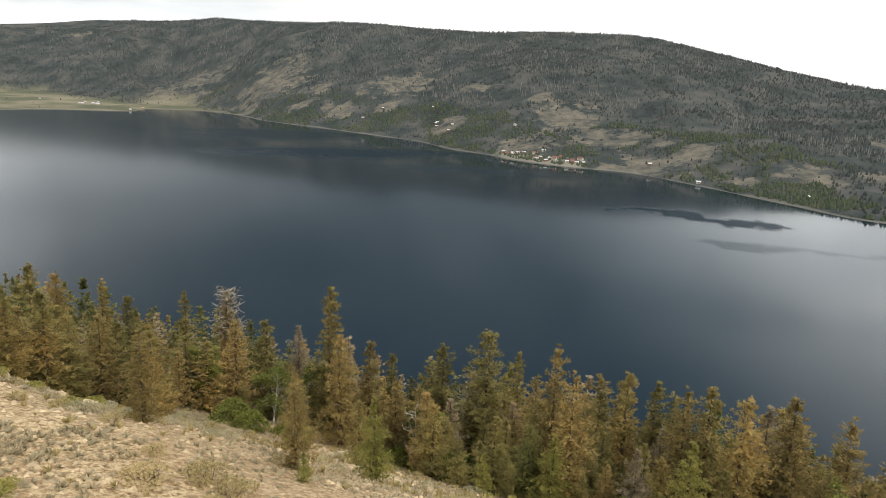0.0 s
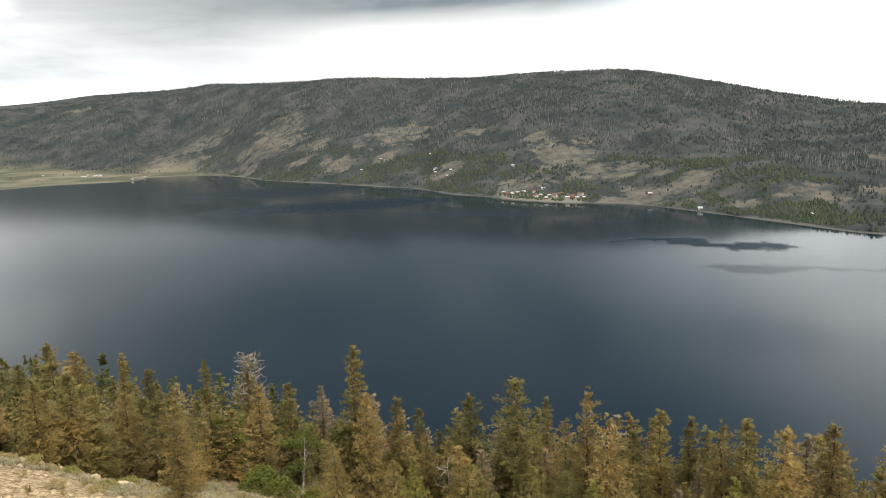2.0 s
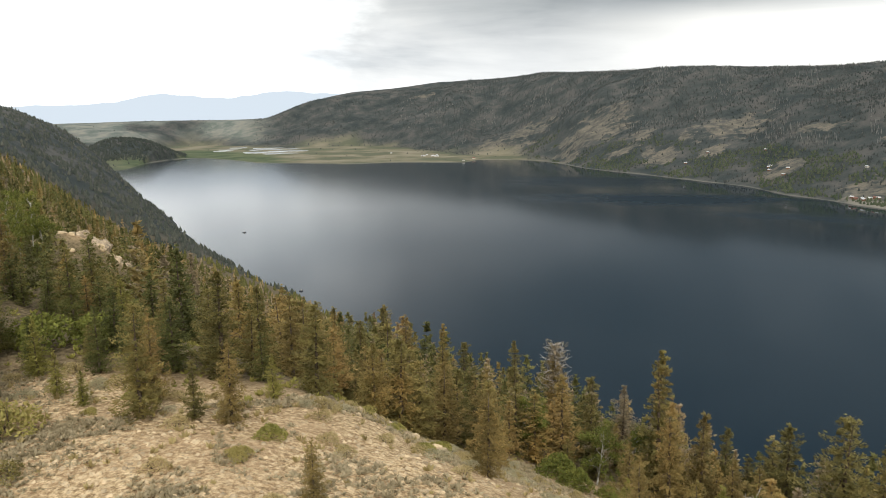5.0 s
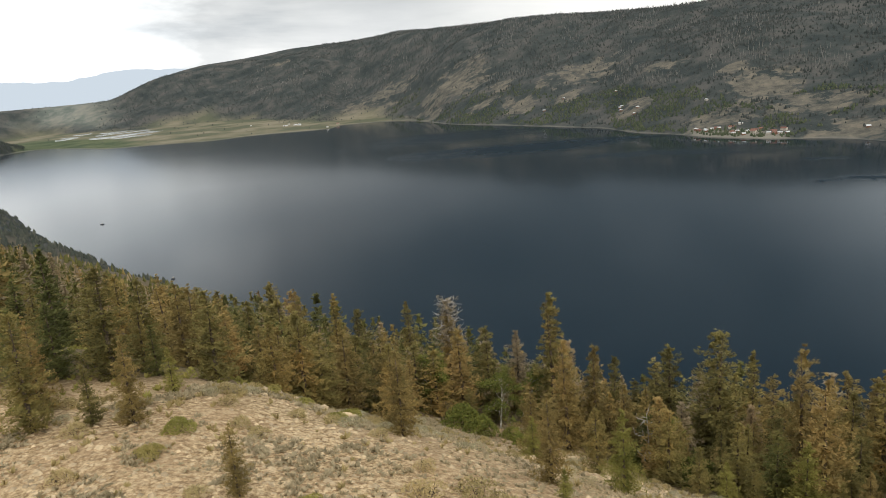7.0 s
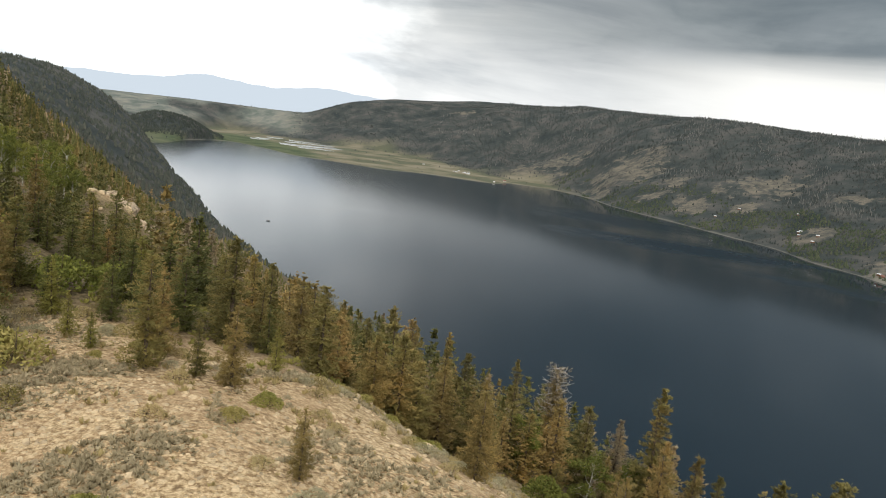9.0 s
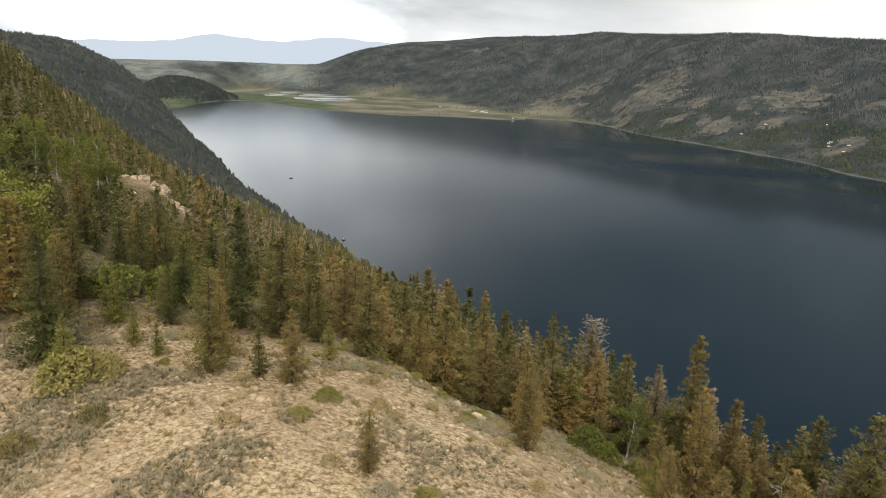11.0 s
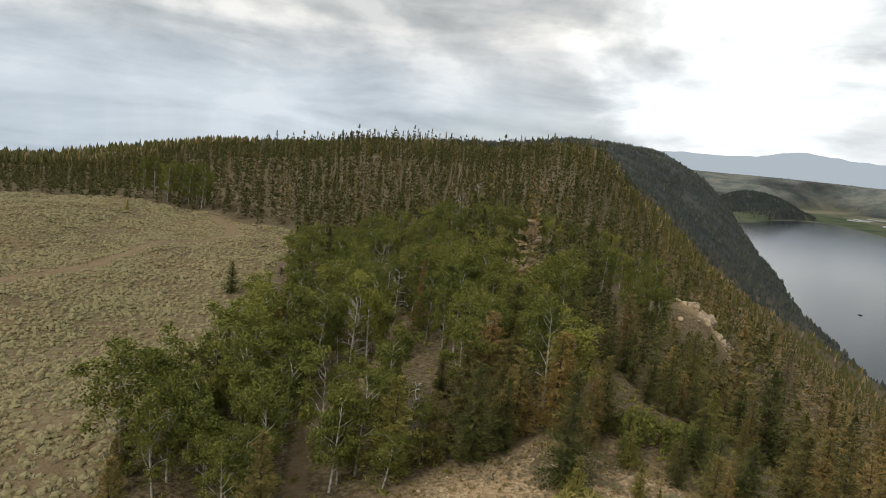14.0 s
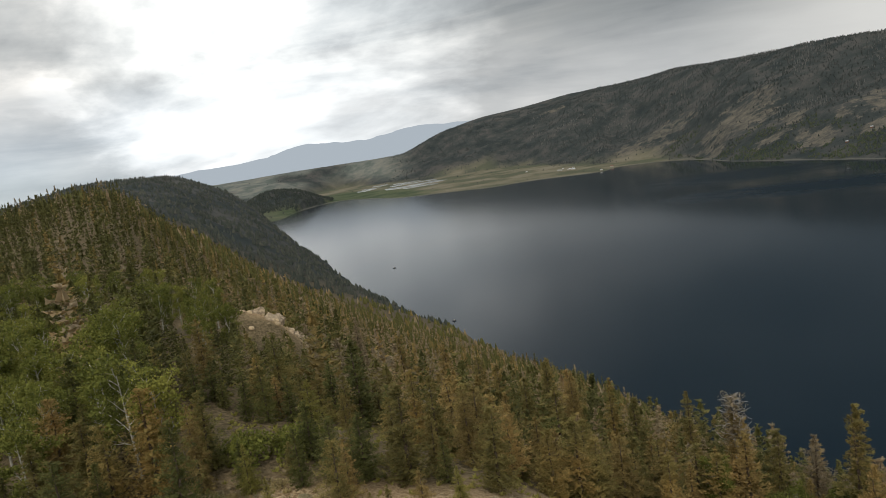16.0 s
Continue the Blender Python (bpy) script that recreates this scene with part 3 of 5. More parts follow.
def shrub(name, seed, h, w, mat, label, category="shrub", leaves=760):
    rng = np.random.default_rng(seed)
    root = new(name)
    stem, ends = Soup(), []
    for k in range(9):
        a = rng.random() * 6.28
        grow_limbs(rng, stem, (0.1 * np.cos(a), 0.1 * np.sin(a), -0.1), (np.cos(a) * w, np.sin(a) * w, h * 1.3), h * 0.75, 0.018, 1, ends, 2, 0.5)
    part("stem", stem.mesh("stem", BARK, True), root)
    ang, q = rng.random(leaves) * 6.28, rng.random(leaves) ** 0.5
    lob = 1 + 0.25 * np.sin(3 * ang + seed) + 0.12 * np.sin(7 * ang)
    c = np.stack([np.cos(ang) * q * w * lob, np.sin(ang) * q * w * lob, h * (0.12 + 0.88 * np.sqrt(np.clip(1 - q * q, 0, 1)) * rng.uniform(0.35, 1.05, leaves))], 1)
    crown = Soup()
    crown.add(*sprays(rng, c, rng.normal(0, 1, c.shape) + (0, 0, 0.6), 0.15 * (h * w) ** 0.5 * rng.uniform(0.6, 1.2, leaves), 0.08 * (h * w) ** 0.5, 1.0))
    part("foliage", crown.mesh("foliage", mat), root)
    tagged(root, label, category)
    return root


def inside(x, y, poly):
    """Which points lie inside a polygon."""
    hit, j = np.zeros(np.shape(x), bool), len(poly) - 1
    for i in range(len(poly)):
        (xi, yi), (xj, yj) = poly[i], poly[j]
        hit ^= ((yi > y) != (yj > y)) & (x < (xj - xi) * (y - yi) / ((yj - yi) + 1e-12) + xi)
        j = i
    return hit


def edge_distance(x, y, poly, closed=True):
    best = np.full(np.shape(x), 1e9)
    ends = list(zip(poly, poly[1:] + poly[:1])) if closed else list(zip(poly[:-1], poly[1:]))
    for (ax, ay), (bx, by) in ends:
        q = np.clip(((x - ax) * (bx - ax) + (y - ay) * (by - ay)) / ((bx - ax) ** 2 + (by - ay) ** 2), 0, 1)
        best = np.minimum(best, np.hypot(x - ax - q * (bx - ax), y - ay - q * (by - ay)))
    return best


def area_mask(x, y, poly, soft):
    d = edge_distance(x, y, poly)
    return smooth(-soft, soft, np.where(inside(x, y, poly), d, -d))


# ---- plan ----
BARE = [(-33, -8), (-37, 10), (-39, 20), (-36, 26), (-29, 26), (-24, 27), (-23, 35), (-24, 46), (-20, 57), (-12, 60), (-4, 54), (3, 42), (9, 28), (16, 14), (22, 0), (12, -22), (-30, -30)]
MEADOW = [(-167, 25), (-172, 15), (-187, 5), (-211, -31), (-216, -47), (-250, -120), (-120, -170), (-34, -80), (-36, -12), (-42, -6), (-50, -4.5), (-58, 0.5), (-68, 3.5), (-86, 6), (-99, 10), (-109, 11), (-145, 19)]
TRAIL = [(-38, 5), (-49.8, 7.8), (-55, 12), (-60, 16), (-68.4, 19.6), (-78, 23)]
TRACK = [(-80, -42), (-106, -26), (-130, -12), (-146, -4), (-156, 6), (-164, 10), (-172, 10), (-182, 6)]
OUTCROP = [(-97, 74), (-91.5, 74.5), (-88, 80.5), (-91.5, 83.5), (-96.5, 79)]
LEDGE = [(-104, 68.5), (-98.5, 69), (-97.5, 71.8), (-103, 72)]
# open grassland on the far hillside: place, half length across the slope, half depth up the slope
CLEARINGS_A = [(299, 1806, 78, 110), (378, 1633, 78, 68), (387, 1420, 86, 61), (503, 1435, 41, 56), (186, 1640, 57, 55), (20, 1900, 41, 52), (620, 1261, 44, 55), (654, 1196, 26, 31), (-1105, 3012, 74, 67), (-983, 3099, 100, 110), (-620, 2688, 125, 140),
               (-121, 2406, 96, 90), (-304, 2274, 39, 68), (-656, 2531, 40, 54), (-982, 2907, 90, 49), (-398, 2498, 51, 67), (-162, 2218, 51, 37), (-446, 2388, 52, 31)]
CLEARINGS_B = [(-235, 2367, 37, 30), (101, 2141, 49, 29), (256, 1960, 40, 31), (462, 1540, 37, 30), (527, 1255, 27, 26), (-1830, 3818, 80, 22), (760, 1230, 60, 40), (880, 1420, 60, 40), (-1162, 3058, 32, 70), (-360, 2330, 30, 40)]


def tongue(az, r):
    """The wooded spur behind the lake's end."""
    return np.exp(-np.abs((az - 47.2) / 2.9) ** 3 - ((r - 3380) / 220) ** 2)


def masks(x, y):
    r, az = np.hypot(x, y), np.degrees(np.arctan2(-x, y))
    wob = fbm(x / 9, y / 9, 3, 51) * 5
    wobm = fbm(x / 14, y / 14, 3, 52) * 8
    bare = area_mask(x + wob, y - wob, BARE, 3.0)
    bare = np.maximum(bare, area_mask(x + wob * 0.4, y - wob * 0.4, OUTCROP, 2.0))
    bare = np.maximum(bare, area_mask(x + wob * 0.3, y - wob * 0.3, LEDGE, 1.2))
    meadow = area_mask(x + wobm * 0.5, y + wobm * 0.5, MEADOW, 3.0)
    track = smooth(2.4, 0.8, edge_distance(x + fbm(x / 20, y / 20, 2, 3) * 4, y, TRACK, False))
    clear = np.zeros_like(r)
    for cx, cy, a, b in CLEARINGS_A + CLEARINGS_B:
        k = math.hypot(cx, cy)
        along = ((x - cx) * cy - (y - cy) * cx) / k
        up = ((x - cx) * cx + (y - cy) * cy) / k
        clear = np.maximum(clear, smooth(2.0, 0.1, np.hypot(along / a, up / b)))
    d = pchip(az, *SHORE)
    foot = d + pchip(az, *FOOT)
    inland = r - d
    valley = smooth(14, 19, az) * smooth(52, 46, az)
    flat = valley * smooth(0, 10, inland) * smooth(120, -120, r - foot + fbm(x / 200, y / 200, 3, 71) * 260)
    marsh = flat * smooth(35.5, 38, az + fbm(x / 150, y / 150, 3, 73) * 3) * smooth(600, 350, inland)
    beyond = smooth(36, 40, az) * smooth(0, 300, r - foot)
    spur = smooth(0.1, 0.3, tongue(az, r))
    flat, marsh = flat * (1 - spur), marsh * (1 - spur)
    clear = np.maximum(clear * (az < 52), beyond * (1 - spur) * smooth(-0.4, 0.1, fbm(x / 260, y / 260, 4, 79)))
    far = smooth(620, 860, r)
    lot = smooth(-4.2, -5.0, az) * smooth(-11.6, -10.6, az) * smooth(0, 4, inland) * smooth(75, 30, inland + fbm(x / 25, y / 25, 3, 85) * 70)
    beach = smooth(-4, 0, inland) * smooth(11, 4, inland + fbm(x / 50, y / 50, 2, 83) * 14) * (az < 46) * (r > 900)
    trail = smooth(1.0, 0.3, edge_distance(x + wob * 0.2, y, TRAIL, False))
    return dict(bare=bare, meadow=meadow, track=np.maximum(track * meadow, trail), clearing=clear * (inland > 0), flat=flat, marsh=marsh, far=far, beach=np.maximum(beach * 0.5, lot), valley=beyond * (1 - spur) * smooth(-0.6, -0.1, fbm(x / 260, y / 260, 4, 79)))


# ---- ground, one sheet to the horizon ----
def build_ground():
    az = np.concatenate([np.arange(-180, -48, 3.0), np.arange(-48, 112, 0.34), np.arange(112, 180, 3.0)])
    rr = np.concatenate([[0.5, 1.5, 3, 5], np.geomspace(7, 120, 120)[:-1], np.geomspace(120, 1000, 60)])
    d = pchip(az, *SHORE)[None]
    q = np.linspace(0, 1, 29)[1:, None]
    q2 = np.linspace(0, 1, 120)[1:, None] ** 1.15
    R_ = np.concatenate([np.repeat(rr[:, None], len(az), 1), 1000 + (d - 1030) * q, d + np.array([-15, -6, 0, 4, 9, 15, 25, 40])[:, None], d + 40 + (4930 - d - 40) * q2])
    A = np.repeat(np.radians(az)[None], len(R_), 0)
    x, y = -np.sin(A) * R_, np.cos(A) * R_
    z = height(x, y)
    n_r, n_a = x.shape
    verts = np.stack([x, y, z], -1).reshape(-1, 3)
    i, j = np.meshgrid(np.arange(n_r - 1), np.arange(n_a), indexing="ij")
    k = (j + 1) % n_a
    faces = np.stack([i * n_a + j, (i + 1) * n_a + j, (i + 1) * n_a + k, i * n_a + k], -1).reshape(-1, 4)
    me = mesh_of("ground", verts, faces[:, ::-1], EARTH, True)
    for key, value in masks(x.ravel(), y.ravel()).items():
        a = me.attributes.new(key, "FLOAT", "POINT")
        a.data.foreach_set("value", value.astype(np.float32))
    ob = new("ground", me)
    tagged(ob, "stony ridge and wooded hills round a lake", "ground", kind="structure")


build_ground()


# ---- the lake ----
def build_lake():
    az = np.concatenate([np.arange(-128, -48, 4.0), np.arange(-48, 56, 0.3)])
    rr = np.geomspace(150, 4400, 260)
    A, R_ = np.meshgrid(np.radians(az), rr)
    x, y = -np.sin(A) * R_, np.cos(A) * R_
    n_r, n_a = x.shape
    verts = np.stack([x, y, np.zeros_like(x)], -1).reshape(-1, 3)
    i, j = np.meshgrid(np.arange(n_r - 1), np.arange(n_a - 1), indexing="ij")
    faces = np.stack([i * n_a + j, i * n_a + j + 1, (i + 1) * n_a + j + 1, (i + 1) * n_a + j], -1).reshape(-1, 4)
    keep = height(x, y)[:-1, :-1].ravel() < 25
    me = mesh_of("lake", verts, faces[keep], WATER, True)
    X, Y = verts[:, 0].astype(float), verts[:, 1].astype(float)
    bearing, r = np.degrees(np.arctan2(-X, Y)), np.hypot(X, Y)
    d = pchip(bearing, *SHORE)
    w = fbm(X / 170, Y / 90, 4, 91)
    torn = w + 0.8 * fbm(X / 38, Y / 26, 3, 93)
    calm = smooth(420, 120, d - r + w * 420) * smooth(-16, -6, bearing) * smooth(20, 14, bearing)
    chop = smooth(16, 34, bearing) * smooth(500, 1500, r)
    ruffle_hill_dark = np.zeros_like(calm)
    # last three, broad and soft: hill's dark reflection imitated by dulling the water
    for cx, cy, a, b, k, edge in [(318, 1004, 62, 14, 1.0, 0.15), (372, 968, 70, 15, 1.0, 0.15), (425, 936, 34, 26, 1.0, 0.15), (279, 1185, 34, 8, 0.8, 0.2), (362, 808, 50, 24, 0.5, 0.2), (440, 790, 60, 12, 0.4, 0.2),
                                 (-430, 1890, 230, 150, 0.75, 0.5), (-180, 1560, 230, 100, 0.9, 0.4), (110, 1345, 190, 50, 0.7, 0.5)]:
        m = math.hypot(cx, cy)
        along, out_ = ((X - cx) * cy - (Y - cy) * cx) / m, ((X - cx) * cx + (Y - cy) * cy) / m
        ruffle_hill_dark = np.maximum(ruffle_hill_dark, k * smooth(1 + edge, 1 - edge, np.hypot(along / a + 0.7 * torn, (out_ + torn * 42) / b)))
    calm = calm * (1 - ruffle_hill_dark)
    at = me.attributes.new("ruffle_hill_dark", "FLOAT", "POINT")
    at.data.foreach_set("value", ruffle_hill_dark.astype(np.float32))
    at = me.attributes.new("chop", "FLOAT", "POINT")
    at.data.foreach_set("value", chop.astype(np.float32))
    at = me.attributes.new("calm", "FLOAT", "POINT")
    at.data.foreach_set("value", calm.astype(np.float32))
    tagged(new("lake", me), "deep blue lake with wind-ruffled and calm streaks", "lake", kind="structure")


build_lake()


# ---- far mountains, haze painted as a flat blue glow ----
def build_mountains():
    az = np.arange(26, 70, 0.3)
    top = pchip(az, [26, 33, 36.5, 40.7, 45.4, 48, 51, 55, 62, 75, 90, 112], [0.9, 1.5, 1.7, 1.3, 1.5, 1.0, 0.8, 0.85, 0.2, -0.6, -0.8, -1.0]) + fbm(az / 1.7, az * 0, 4, 5) * 0.25
    m, t, b = material("haze_emission", 1.0, 0.0)
    # black surface; the haze colour is emitted evenly, not lit
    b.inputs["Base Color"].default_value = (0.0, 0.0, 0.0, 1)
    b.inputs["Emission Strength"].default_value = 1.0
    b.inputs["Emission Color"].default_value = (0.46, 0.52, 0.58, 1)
    r = 4960.0
    rows = []
    for q, rad in ((-3.0, 4925), (0.0, r), (0.5, r + 6), (1.0, r + 12)):
        zz = EYE_Z + np.tan(np.radians(top * max(q, 0) if q >= 0 else q * np.ones_like(top) * 2)) * rad
        rows.append(np.stack([-np.sin(np.radians(az)) * rad, np.cos(np.radians(az)) * rad, zz], -1))
    v = np.concatenate(rows)
    n = len(az)
    f = [(k * n + i, k * n + i + 1, (k + 1) * n + i + 1, (k + 1) * n + i) for k in range(3) for i in range(n - 1)]
    tagged(new("backdrop", mesh_of("backdrop", v, f, m, True)), "far mountains in pale blue painted haze", "mountains", kind="structure")


build_mountains()


# ---- far woods: too many to count ----
def far_trees(name, x, y, h, w, mat, label):
    rng = np.random.default_rng(7)
    n = len(x)
    z = height(x, y) - 0.4
    ang = rng.random(n)[:, None] * 6.28 + np.arange(5) * 2 * np.pi / 5
    rad = w[:, None] * rng.uniform(0.75, 1.2, (n, 5))
    lo = np.stack([x[:, None] + np.cos(ang) * rad, y[:, None] + np.sin(ang) * rad, np.broadcast_to((z + h * 0.05)[:, None], (n, 5))], -1)
    mid_ = np.stack([x[:, None] + np.cos(ang + 0.6) * rad * 0.72, y[:, None] + np.sin(ang + 0.6) * rad * 0.72, np.broadcast_to((z + h * 0.4)[:, None], (n, 5)) + rng.normal(0, 0.04, (n, 5)) * h[:, None]], -1)
    tip = np.stack([x, y, z + h], -1)[:, None]
    v = np.concatenate([lo, mid_, tip], 1).reshape(-1, 3)
    f = []
    for k in range(5):
        f += [(k, (k + 1) % 5, 5 + k), ((k + 1) % 5, 5 + (k + 1) % 5, 5 + k), (5 + k, 5 + (k + 1) % 5, 10)]
    faces = (np.arange(n)[:, None, None] * 11 + np.array(f)[None]).reshape(-1, 3)
    tagged(new(name, mesh_of(name, v, faces, mat)), label, "forest", kind="stuff")


def plant_far():
    rng = np.random.default_rng(11)
    n = 105000
    az = rng.uniform(-41, 50, n)
    d = pchip(az, *SHORE)
    r = d + 6 + rng.random(n) ** 0.8 * np.minimum(1750, 4880 - d)
    x, y = -np.sin(np.radians(az)) * r, np.cos(np.radians(az)) * r
    mk = masks(x, y)
    dens = 0.40 + 0.9 * fbm(x / 70, y / 70, 4, 101) + 0.25 * smooth(150, 700, r - d)
    open_ = smooth(0.45, 0.75, mk["clearing"] + 0.5 * fbm(x / 45, y / 45, 3, 61))
    dens = np.clip(dens, 0.10, 1) * (1 - 0.9 * open_) * (1 - 0.985 * mk["flat"]) * (1 - mk["beach"])
    dens = dens * (1 - 0.35 * smooth(24, 33, az)) * (1 - 0.85 * smooth(36, 40, az))
    keep = rng.random(n) < dens * 0.62
    x, y, r = x[keep], y[keep], r[keep]
    h = rng.uniform(4, 8.5, len(x))
    far_trees("far_woods", x, y, h, h * rng.uniform(0.24, 0.42, len(x)), HAZED_WOODS, "dark conifer and aspen woods on the far hillside")
    n = 60000
    az = rng.uniform(-36, 30, n)
    d = pchip(az, *SHORE)
    inland = 8 + 1500 * rng.random(n)
    r = d + inland
    x, y = -np.sin(np.radians(az)) * r, np.cos(np.radians(az)) * r
    mk = masks(x, y)
    dead = (fbm(x / 90, y / 160, 3, 103) > 0.12) & (inland > 380) & (rng.random(n) < 0.3) & (mk["clearing"] < 0.3) & (mk["flat"] < 0.2)
    h = rng.uniform(8, 15, n)
    far_trees("dead_woods", x[dead], y[dead], h[dead], h[dead] * 0.065, FAR_DEAD, "grey standing dead trees on the far hillside")
    leafy = (fbm(x / 60, y / 60, 3, 107) > -0.1) & (inland < 330 + 120 * fbm(x / 100, y / 100, 2, 5)) & (mk["flat"] < 0.2) & (mk["clearing"] < 0.45)
    h = rng.uniform(4, 7.5, n)
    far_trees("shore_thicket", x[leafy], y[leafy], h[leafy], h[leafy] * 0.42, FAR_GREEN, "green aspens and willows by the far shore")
    az, r = rng.uniform(42, 51.5, 4500), rng.uniform(3060, 3780, 4500)
    keep = (tongue(az, r) > 0.08) & (r > pchip(az, *SHORE) + 8)
    x, y = (-np.sin(np.radians(az)) * r)[keep], (np.cos(np.radians(az)) * r)[keep]
    h = rng.uniform(7, 12, len(x))
    far_trees("spur_woods", x, y, h, h * 0.3, HAZED_SHORE_WOODS, "dark woods on the spur behind the lake's end")
    n = 36000
    az, r = rng.uniform(18, 112, n), 430 + 3400 * rng.random(n) ** 1.6
    x, y = -np.sin(np.radians(az)) * r, np.cos(np.radians(az)) * r
    keep = (near_height(x, y) > 3) & (far_height(x, y) < near_height(x, y))
    x, y = x[keep], y[keep]
    h = rng.uniform(3.5, 8, len(x))
    w, q = h * rng.uniform(0.28, 0.42, len(x)), rng.random(len(x))
    # past about 710 m the headland trees take the haze-tinted colour
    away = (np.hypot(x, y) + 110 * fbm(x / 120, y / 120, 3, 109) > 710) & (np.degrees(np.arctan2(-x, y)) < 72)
    far_trees("shore_woods", x[away], y[away], h[away], w[away], HAZED_SHORE_WOODS, "dark woods on the headland along the shore")
    for mat, lo, hi, lab in ((HILL_FIR, 0, 0.84, "fir woods along the ridge"), (RUST, 0.84, 0.9, "rusty firs along the ridge"), (GREY, 0.9, 1, "grey dying firs along the ridge")):
        k = ~away & (q >= lo) & (q < hi)
        far_trees("ridge_woods", x[k], y[k], h[k], w[k] * 0.75, mat, lab)


plant_far()

# ---- trees of the near ridge ----
def ground_z(x, y):
    return float(height(np.array([float(x)]), np.array([float(y)]))[0])


def stand(ob, x, y, h, unit, turn, wide=1.0):
    """A copy of a tree, scaled to the height h, on the ground."""
    k = h / unit
    return copy_scaled(ob, x, y, ground_z(x, y), k, wide, turn)


def copy_scaled(ob, x, y, z, k, wide, turn):
    m = Matrix.Translation((x, y, z)) @ Matrix.Rotation(turn, 4, "Z")
    c = copy_thing(ob, m)
    c.scale = (k * wide, k * wide, k)
    return c


UNIT = 10.0
PARK = Matrix.Translation((300, -900, 0))
FIR_KINDS = [(2.5, FIR, "dark green fir with rusty branch tips on the slope", 0.58), (2.9, FIR, "broad olive-green fir on the wooded slope", 0.5),
             (2.1, FIR, "slender green fir on the lake slope", 0.66), (2.7, RUST, "rust-brown fir on the dry ridge", 0.55),
             (2.3, RUST, "narrow fir with rust-brown needles", 0.6), (3.5, RUST, "wide bushy fir turning rust-brown", 0.48),
             (2.3, GREY, "dying fir with bare grey-brown twigs", 0.6), (3.4, BLUE, "young golden-green fir with dense low branches", 0.75),
             (2.7, GREEN_FIR, "dark green fir on the shaded slope", 0.6), (3.2, GREEN_FIR, "broad dark green fir among aspens", 0.52), (2.3, GREEN_FIR, "slender dark green fir on the hill", 0.7)]
FIRS = [conifer("fir_tree", 100 + i, UNIT, rad, mat, lab, shape=shp) for i, (rad, mat, lab, shp) in enumerate(FIR_KINDS)]
FAR_FIRS = [conifer("fir_tree", 120 + i, UNIT, rad, mat, lab, shape=shp, levels=14, per=8, sub=24, size=0.33) for i, (rad, mat, lab, shp) in enumerate(FIR_KINDS)]


def half_dead_fir():
    root = conifer("fir_tree", 140, 8.2, 2.1, RUST, "half-dead fir with a bare silvery broken top", shape=0.45, ragged=0.5)
    g, s, ends = np.random.default_rng(77), Soup(), []
    v, f = conifer_sprays(np.random.default_rng(79), 9.7, 2.5, 26, 11, 15, 0.24, 0.6, 0.03, 0.24)
    f = f[v[f[:, 0], 2] > 5.6]
    part("dry_foliage", mesh_of("dry_foliage", v, f, GREY), root, "dry grey-brown upper twigs")
    tube(s, [(0, 0, 4), (0.1, 0, 7.5), (0.25, 0.1, 9.8)], [0.16, 0.12, 0.05], 6)
    for k in range(26):
        a, z = k * 2.4, 5.0 + 4.7 * k / 25
        grow_limbs(g, s, (0.1, 0, z), (math.cos(a), math.sin(a), 0.2), 1.35 - 0.02 * k, 0.05, 1, ends, 4, 0.7)
    part("dead_top", s.mesh("dead_top", SILVER, True), root, "bare silvery broken top")
    return root


HERO = {"dead_top": half_dead_fir(),
        "orange": conifer("fir_tree", 141, UNIT, 1.5, ORANGE, "dead fir with orange needles among aspens", ragged=0.45)}
ASPENS = [aspen("aspen_tree", 160 + i, UNIT, ASPEN, "green aspen with a pale bent trunk", crown_w=w) for i, w in enumerate((0.34, 0.40, 0.30, 0.37))]
SNAGS = [snag("dead_tree", 180 + i, UNIT, "bare silver-grey dead tree with twisted limbs") for i in range(3)]

for kinds, group in ((FIRS + FAR_FIRS, "firs on the ridge"), (ASPENS, "aspens in the grove"), (SNAGS, "dead trees")):
    for ob in kinds:
        ob["group"] = group
rng = np.random.default_rng(5)
# firs along the edge of the slope: x, y, height, kind
EDGE_A = [(-51.2, 76.5, 8.0, 0), (-44.5, 77.2, 9.0, 0), (-41.3, 76.5, 8.6, 4), (-33.7, 71.4, 9.0, 2), (-29.9, 68.3, 8.2, 0), (-25.6, 72.0, 8.9, 2), (-15.9, 66.0, 8.2, 0), (-13.4, 69.2, 7.9, 6),
          (-8.7, 59.6, 12.9, 2), (-7.2, 54.3, 9.4, 3), (-5.0, 55.7, 9.1, 4), (-3.5, 61.0, 7.6, 0), (1.0, 59.6, 9.6, 0), (4.5, 56.1, 11.6, 1), (7.5, 59.0, 9.6, 2), (8.8, 47.7, 11.0, 3), (9.6, 45.0, 9.4, 3)]
EDGE_B = [(13.4, 53.2, 8.0, 0), (15.0, 51.6, 9.9, 0), (17.6, 52.5, 9.1, 2), (18.0, 47.3, 9.1, 3), (19.9, 47.9, 9.9, 0), (20.5, 43.4, 9.7, 1), (24.1, 47.7, 8.9, 6), (24.8, 45.7, 10.2, 4), (26.6, 42.1, 9.1, 3),
          (29.5, 40.1, 8.6, 0), (-65.5, 85.1, 8.1, 3), (-51.2, 77.5, 7.1, 4), (-45.7, 79.8, 9.0, 0), (-38.6, 72.1, 8.5, 3), (-46.2, 74.5, 7.1, 0), (-58.6, 83.5, 7.5, 1), (-85.8, 88.8, 9.9, 6), (-74, 85.2, 8.2, 4)]
